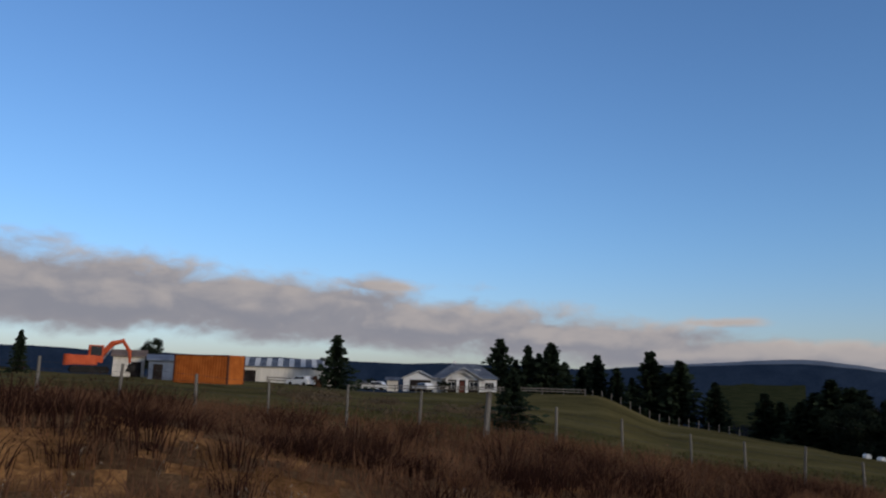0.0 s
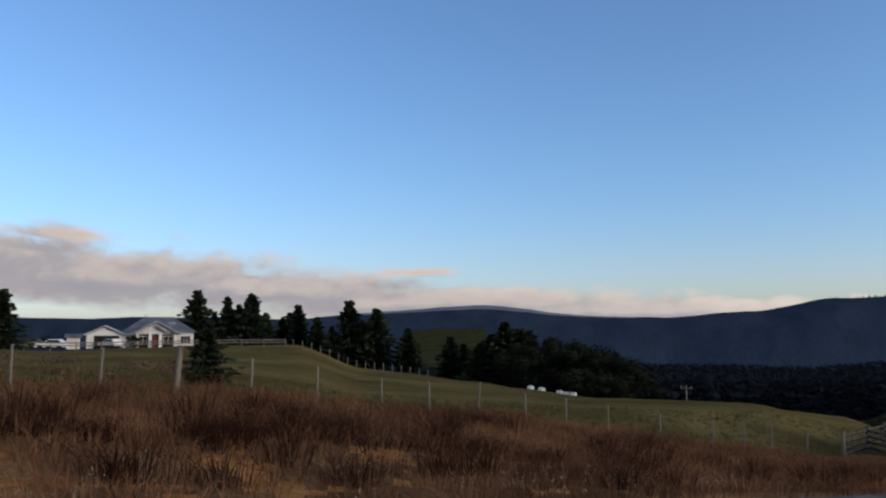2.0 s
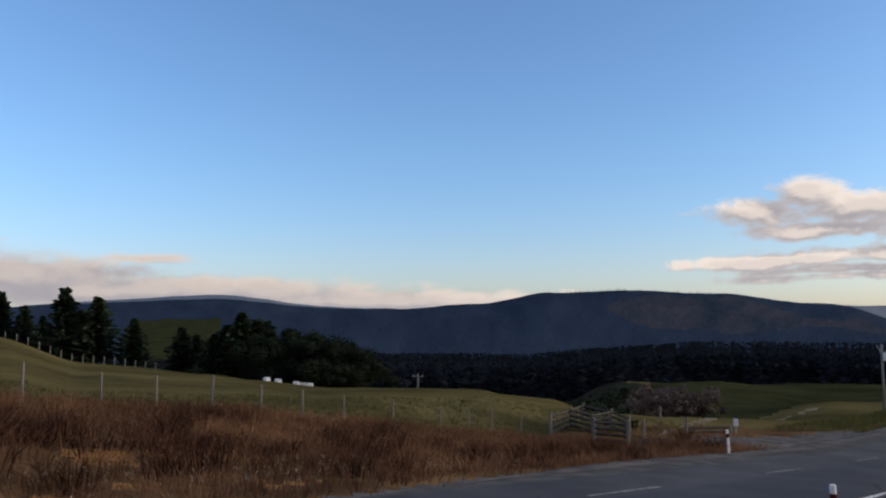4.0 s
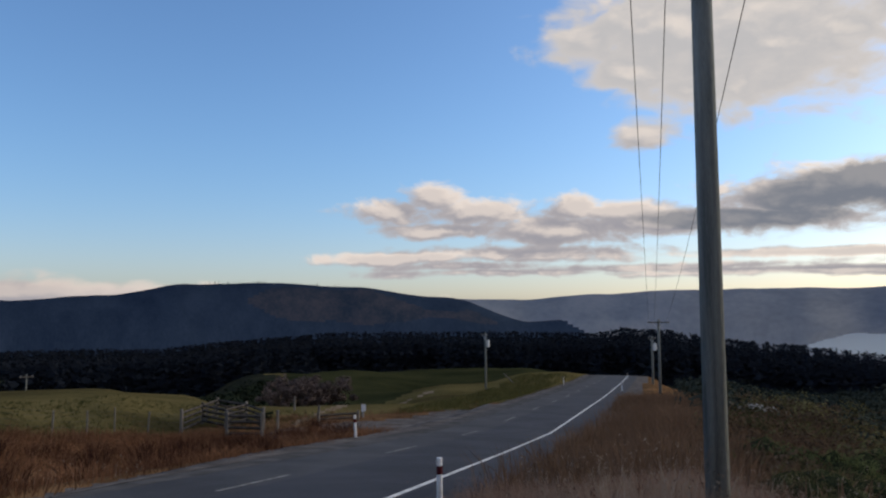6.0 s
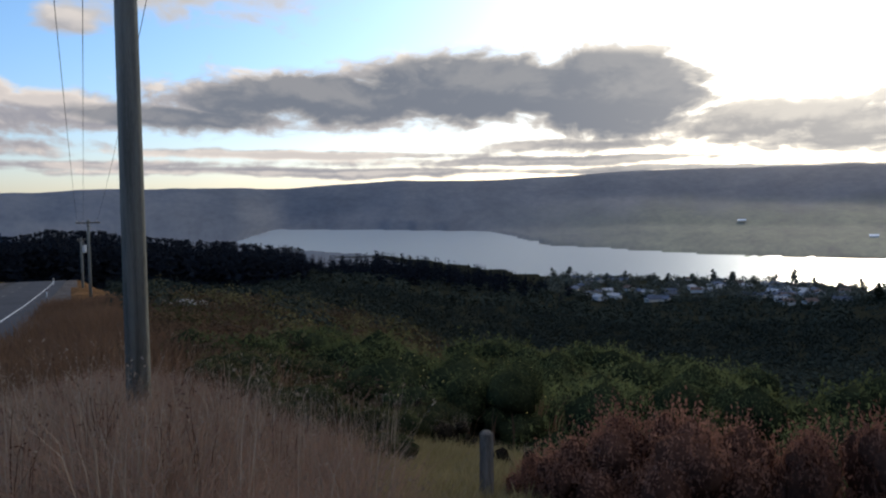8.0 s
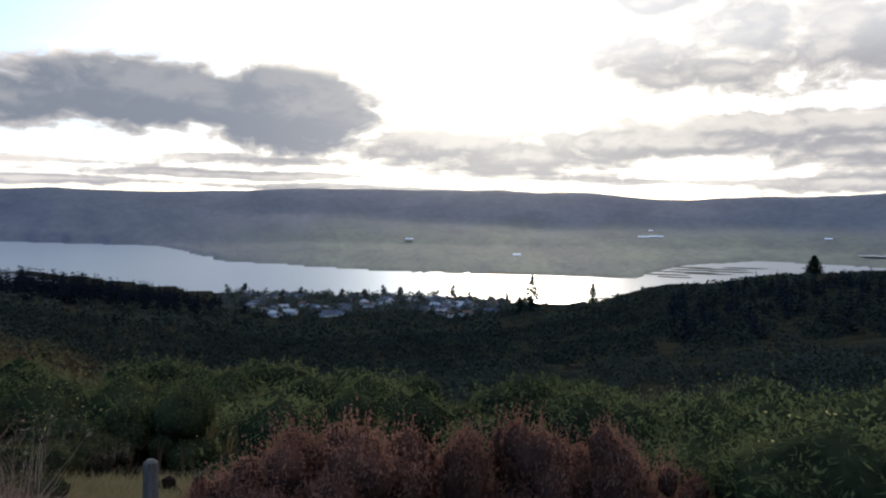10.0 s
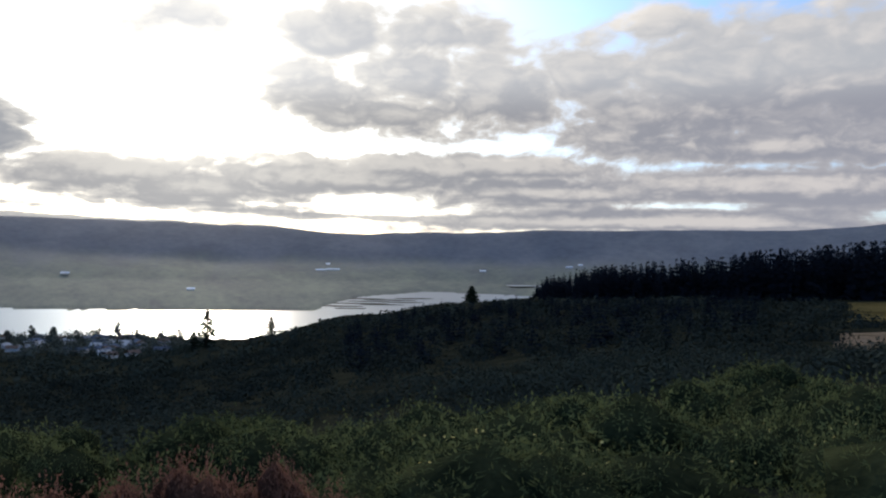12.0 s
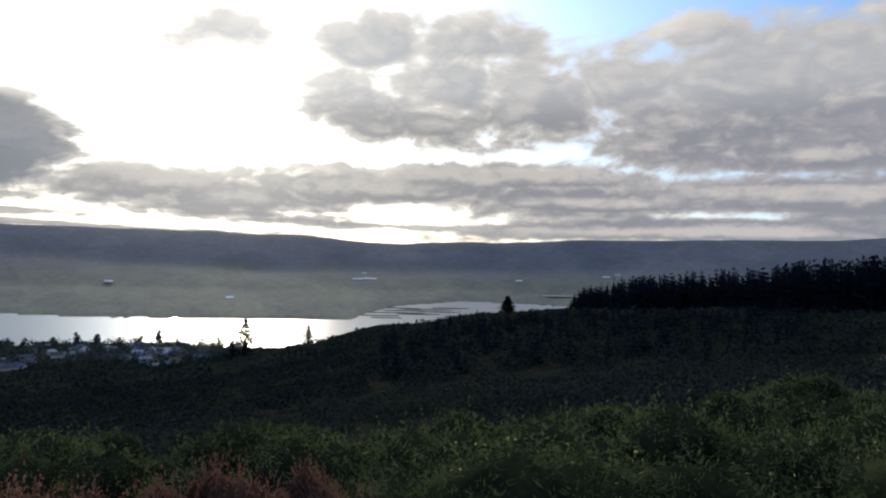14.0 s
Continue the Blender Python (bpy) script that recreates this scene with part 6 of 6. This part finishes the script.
# far farm roofs over the lake
M_SHINE = material("bright_iron_roof", (0.62, 0.63, 0.64), (0.80, 0.80, 0.80), 0.1, 0.25, 0.0, 2.0, spec=0.6)
for a, d, w in ((76.1, 2750, 46), (77.0, 2790, 60), (76.6, 3050, 20), (88.2, 2900, 30), (94.6, 3000, 34), (58.8, 2300, 26), (66.9, 1700, 20), (95.4, 3060, 22)):
    x, y, z = at(a, d)
    ob = thing("far_shed", (x, y, z), "long pale farm roof on the far plain", "shed", "farm sheds over the lake", turn=-a + 90)
    part("wall", Geo().box(0, 0, 0.5, 26, w * 0.8, 3), M_CREAM, ob)
    part("roof", shifted(gable_roof(26, w * 0.8, 0, 3.5, 0.5), 0, 0, 2), M_SHINE, ob)

# bright lagoon on the plain
ring = [polar(91.4 + 1.5 * math.cos(t * 0.5236), 2330 + 55 * math.sin(t * 0.5236)) for t in range(12)]
lift = max(ground_z(*q) for q in ring) + 1.5
lagoon = mesh_object("lagoon", [(x, y, lift) for x, y in ring], [tuple(range(11, -1, -1))], (M_WATER,))
tagged(lagoon, "narrow bright lagoon on the far plain", "lagoon", kind="structure")

# reed islands at the head of the lake
M_REED = material("reed_islands", (0.07, 0.07, 0.055), (0.14, 0.13, 0.10), 0.02, 0.95, 0.4, 0.3)
for a, d, la, ld in ((77.6, 1330, 42, 12), (78.6, 1420, 60, 14), (79.6, 1500, 50, 16), (80.4, 1390, 46, 10), (81.3, 1560, 60, 16), (82.2, 1480, 40, 12), (79.0, 1600, 55, 16), (83.0, 1640, 50, 18), (78.2, 1270, 30, 8), (45.7, 1560, 30, 20)):
    x, y = polar(a, d)
    k = 14
    rr = np.random.default_rng(int(a * 10))
    ring = [(la * math.cos(2 * math.pi * i / k) * rr.uniform(0.7, 1.2), ld * math.sin(2 * math.pi * i / k) * rr.uniform(0.7, 1.2)) for i in range(k)]
    v = [(px, py, -0.6) for px, py in ring] + [(px * 0.85, py * 0.85, 0.9) for px, py in ring]
    me = Geo().add(v, [tuple(range(k, 2 * k))] + [(i, (i + 1) % k, k + (i + 1) % k, k + i) for i in range(k)]).mesh("reed_island", M_REED)
    ob = new("reed_island", me)
    ob.matrix_basis = pose(x, y, LAKE_Z + EYE, 0, 0, -a)
    tagged(ob, "low brown reed island in the shallow lake", "island", "reed islands")


# ---- grasses ----
def grass(name, spots, label, mat, seed, blades=9, tall=0.7, lean=0.25, width=0.012, head=0.0, spread=0.22):
    """Tufts in one mesh: spots are x, y, z, size. head: half length of a seed head, 0 for none."""
    r = np.random.default_rng(seed)
    p = np.repeat(np.array([s[:3] for s in spots]), blades, 0)
    size = np.repeat(np.array([s[3] for s in spots]), blades)
    k = len(p)
    ang = r.uniform(0, 2 * np.pi, k)
    out = np.stack([np.cos(ang), np.sin(ang), np.zeros(k)], 1)
    side = np.stack([-np.sin(ang), np.cos(ang), np.zeros(k)], 1)
    side = unit(side + r.normal(size=(k, 3)) * np.array([0.6, 0.6, 0]))
    h = (tall * r.uniform(0.55, 1.15, k) * size)[:, None]
    base = p + out * (r.uniform(0, spread, k) * size)[:, None]
    le = (lean * r.uniform(0.1, 1.3, k))[:, None] * h
    mid = base + out * le * 0.3 + np.array([0, 0, 0.58]) * h
    tip = base + out * le + np.array([0, 0, 1.0]) * h
    w = (width * r.uniform(0.6, 1.4, k))[:, None] * side
    v = np.stack([base - w, base + w, mid + w * 0.8, mid - w * 0.8, tip], 1).reshape(-1, 3)
    i = np.arange(k) * 5
    g = Geo()
    g.v.append(v)
    g.f += np.stack([i, i + 1, i + 2, i + 3], 1).tolist() + np.stack([i + 3, i + 2, i + 4], 1).tolist()
    g.n = len(v)
    if head:
        for _ in range(3):
            c = tip + r.normal(size=(k, 3)) * head * np.array([0.7, 0.7, 1.2])
            a = unit(r.normal(size=(k, 3)) + np.array([0, 0, 0.8]))
            b = unit(np.cross(a, r.normal(size=(k, 3))))
            s = head * r.uniform(0.5, 1.2, k)[:, None]
            g.quads(c, a * s, b * s * 0.35)
    ob = new(name, g.mesh(name, mat))
    return tagged(ob, label, "grass", kind="stuff")


def verge_spots(seed, count, s0, s1, p0, p1, size=(0.7, 1.3)):
    r = np.random.default_rng(seed)
    s = r.uniform(s0, s1, count)
    p = np.maximum(p0, road_edge(s) + 0.35) + r.uniform(0, 1, count) * (p1 - np.maximum(p0, road_edge(s) + 0.35))
    x, y = s * RU[0] - p * RU[1], s * RU[1] + p * RU[0]
    z = heights(x, y)
    return [(x[i], y[i], z[i] - 0.03, r.uniform(*size)) for i in range(count) if not (36 < s[i] < 58 and p[i] < 20 - abs(s[i] - 46) * 0.4) and not (is_clay(x[i], y[i]) and r.random() < 0.86)]


# tawny bank beyond the road
grass("bank_tussock", verge_spots(401, 5600, -34, 42, 9.4, 27), "tawny rank grass on the far road verge", M_TUSSOCK, 402, 17, 0.40, 1.2, 0.009, 0.0, 0.5)
grass("bank_seed_grass", verge_spots(403, 1500, -30, 60, 13.6, 27, (0.8, 1.5)), "dry seeding grass on the far verge", M_TUSSOCK, 404, 7, 0.55, 0.5, 0.005, 0.02)
grass("bank_pale_specks", verge_spots(411, 260, -28, 16, 10.2, 14.5, (0.7, 1.3)), "pale dry leaves caught in the verge grass", M_PALE, 412, 2, 0.35, 0.5, 0.003, 0.035, 0.2)
dock = [(x, y, z, k) for x, y, z, k in verge_spots(405, 190, -30, 46, 12.6, 22, (0.9, 1.6))]
dock += [(*at(-23.9, 28.0), 2.0), (*at(-24.3, 28.3), 1.8), (*at(-91.9, 15.2), 2.0), (*at(-97.2, 16.2), 2.2), (*at(-86.0, 15.0), 1.4)]
grass("bank_dock", dock, "dark red-brown seeding dock on the verge", M_DOCK, 406, 60, 0.50, 0.8, 0.012, 0.03, 0.45)
fringe = []
for k in range(900):
    r = np.random.default_rng(7000 + k)
    fs, fp = r.uniform(-58, 12), 17.0 + r.normal() * 0.55
    fx, fy = road_point(fs, fp)
    if noise.noise(Vector((fs * 0.35, fp * 0.5, 1.0))) > -0.25:
        fringe.append((fx, fy, ground_z(fx, fy) - 0.05, r.uniform(0.6, 1.25)))
grass("cutting_fringe", fringe, "dark heathy fringe along the top of the clay cutting", M_DOCK, 408, 34, 0.36, 1.1, 0.011, 0.02, 0.5)
grass("paddock_grass", verge_spots(407, 3200, -30, 60, 25, 44, (0.5, 1.1)), "short green paddock grass", M_GREENGRASS, 408, 8, 0.28, 0.5, 0.014, 0.0, 0.3)
grass("hollow_grass", verge_spots(409, 1600, 60, 125, 13.4, 22, (0.5, 1.2)), "green grass along the lower verge", M_GREENGRASS, 410, 9, 0.45, 0.5, 0.02, 0.0, 0.4)


def field_spots(seed, count, a0, a1, d0, d1, size, keep=None, power=0.7):
    a, d, x, y, z, r = spread_spots(seed, count, a0, a1, d0, d1, power)
    out = []
    for i in range(count):
        s, p = road_coords(x[i], y[i])
        if p < 3.5 and (keep is None or keep(a[i], d[i])):
            out.append((x[i], y[i], z[i] - 0.03, r.uniform(*size)))
    return out


# seeding grass round the pole
grass("pole_grass", field_spots(421, 4600, -6, 33, 4.0, 17, (0.6, 1.25), lambda a, d: d < 17 - max(0, a - 18) * 0.6), "tall pale seeding grass round the pole", M_STRAW, 422, 20, 0.42, 1.15, 0.0030, 0.0, 0.4)
grass("grass_seed_heads", field_spots(441, 3600, -4, 33, 4.0, 14, (0.6, 1.2), lambda a, d: d < 15 - max(0, a - 18) * 0.55), "pale seed heads standing in the dry grass", M_PALE, 442, 5, 0.48, 1.0, 0.0018, 0.015, 0.45)
grass("verge_grass", field_spots(423, 3000, 0, 22, 15, 75, (0.8, 1.4)), "dry brown grass along the road verge", M_RANK, 424, 18, 0.7, 0.7, 0.010, 0.0, 0.5)
grass("fennel_stalks", field_spots(425, 160, 2, 34, 4.5, 12, (0.9, 1.3)), "pale dead fennel stalks with branched heads", M_PALE, 426, 6, 0.85, 0.4, 0.0035, 0.018, 0.2)
grass("dock_stalks", field_spots(427, 36, -3, 30, 5.5, 15, (0.8, 1.2)), "dark dead dock stalks in the grass", M_DOCK, 428, 16, 0.8, 0.3, 0.004, 0.02, 0.2)
grass("hollow_green", field_spots(429, 3000, 31, 44.5, 3.6, 12, (0.5, 1.0)), "short tan and green grass by the old post", M_HOLLOW, 430, 14, 0.26, 1.0, 0.007, 0.0, 0.3)
grass("slope_grass", field_spots(431, 900, 16, 46, 14, 60, (0.8, 1.6)), "rank brown grass between the gorse", M_RANK, 432, 10, 0.6, 0.5, 0.03, 0.0, 0.6)

def boulder_mesh(name, size, k):
    """A low uneven boulder."""
    bm = bmesh.new()
    bmesh.ops.create_icosphere(bm, subdivisions=2, radius=size)
    for v in bm.verts:
        v.co *= 1 + 0.35 * noise.noise(v.co * 1.3 + Vector((k * 3.0, 0, 0)))
        v.co.z *= 0.55
    me = bpy.data.meshes.new(name)
    bm.to_mesh(me)
    bm.free()
    me.materials.append(M_STONE)
    return me


# old post, log and stones
x, y, z = at(41.0, 7.3)
fence_post((x, y, z), EYE + 7.3 * math.tan(radians(-16.95)) - z, 0.07, "", "grey stub of an old fence post in short grass", name="post_stub")
M_LOG = M_WEATHER
x0, y0, z0 = at(-9.0, 11.0)
x1, y1, z1 = at(2.8, 10.6)
log = tagged(new("fallen_log", Geo().tube([(x0, y0, z0 + 0.12), ((x0 + x1) / 2, (y0 + y1) / 2 + 0.06, (z0 + z1) / 2 + 0.14), (x1, y1, z1 + 0.12)], [0.15, 0.14, 0.11], 10).mesh("fallen_log", M_LOG, smooth=True)), "grey weathered log lying beside the road", "log")
for k, (a, d, s) in enumerate(((17.6, 58, 1.0), (18.4, 57, 1.3), (19.4, 60, 1.1), (20.3, 61, 0.9), (18.9, 52, 0.7), (16.9, 64, 0.9))):
    x, y, z = at(a, d)
    ob = new("boulder", boulder_mesh("boulder", s, k))
    ob.matrix_basis = pose(x, y, z + 0.15 * s, 0, 0, k * 50)
    tagged(ob, "pale lichened boulder among dark scrub", "boulder", "pale boulders")

for k, (a, d, s) in enumerate(((-34.6, 101, 0.5), (-33.6, 103, 0.4), (-32.9, 99, 0.6), (-30.9, 102, 0.45), (-30.2, 98, 0.7), (-29.3, 100, 0.5), (-28.4, 97, 0.35), (-35.8, 98, 0.4), (-27.6, 99, 0.5))):
    x, y, z = at(a, d)
    ob = new("field_stone", boulder_mesh("field_stone", s, 20 + k))
    ob.matrix_basis = pose(x, y, z + 0.1 * s, 0, 0, k * 40)
    tagged(ob, "pale stone on the brow of the paddock", "stone", "pale stones on the brow")

# pale stake and small sign near the gateway
x, y, z = at(2.0, 112)
tagged(new("leaning_stake", Geo().tube([(x, y, z - 0.2), (x - 1.6, y, z + 1.3)], [0.09, 0.07], 6).mesh("leaning_stake", M_WEATHER)), "pale stake leaning in the grass bank", "stake")
x, y, z = at(-9.2, 60)
sign = thing("road_sign", (x, y, z), "small white sign plate on a post by the gateway", "sign", turn=9)
part("post", Geo().tube([(0, 0, -0.3), (0, 0, 1.0)], [0.035, 0.035], 8), M_STEEL, sign)
part("plate", Geo().box(0.0, -0.05, 0.75, 0.34, 0.02, 0.5), M_WHITEPOST, sign)
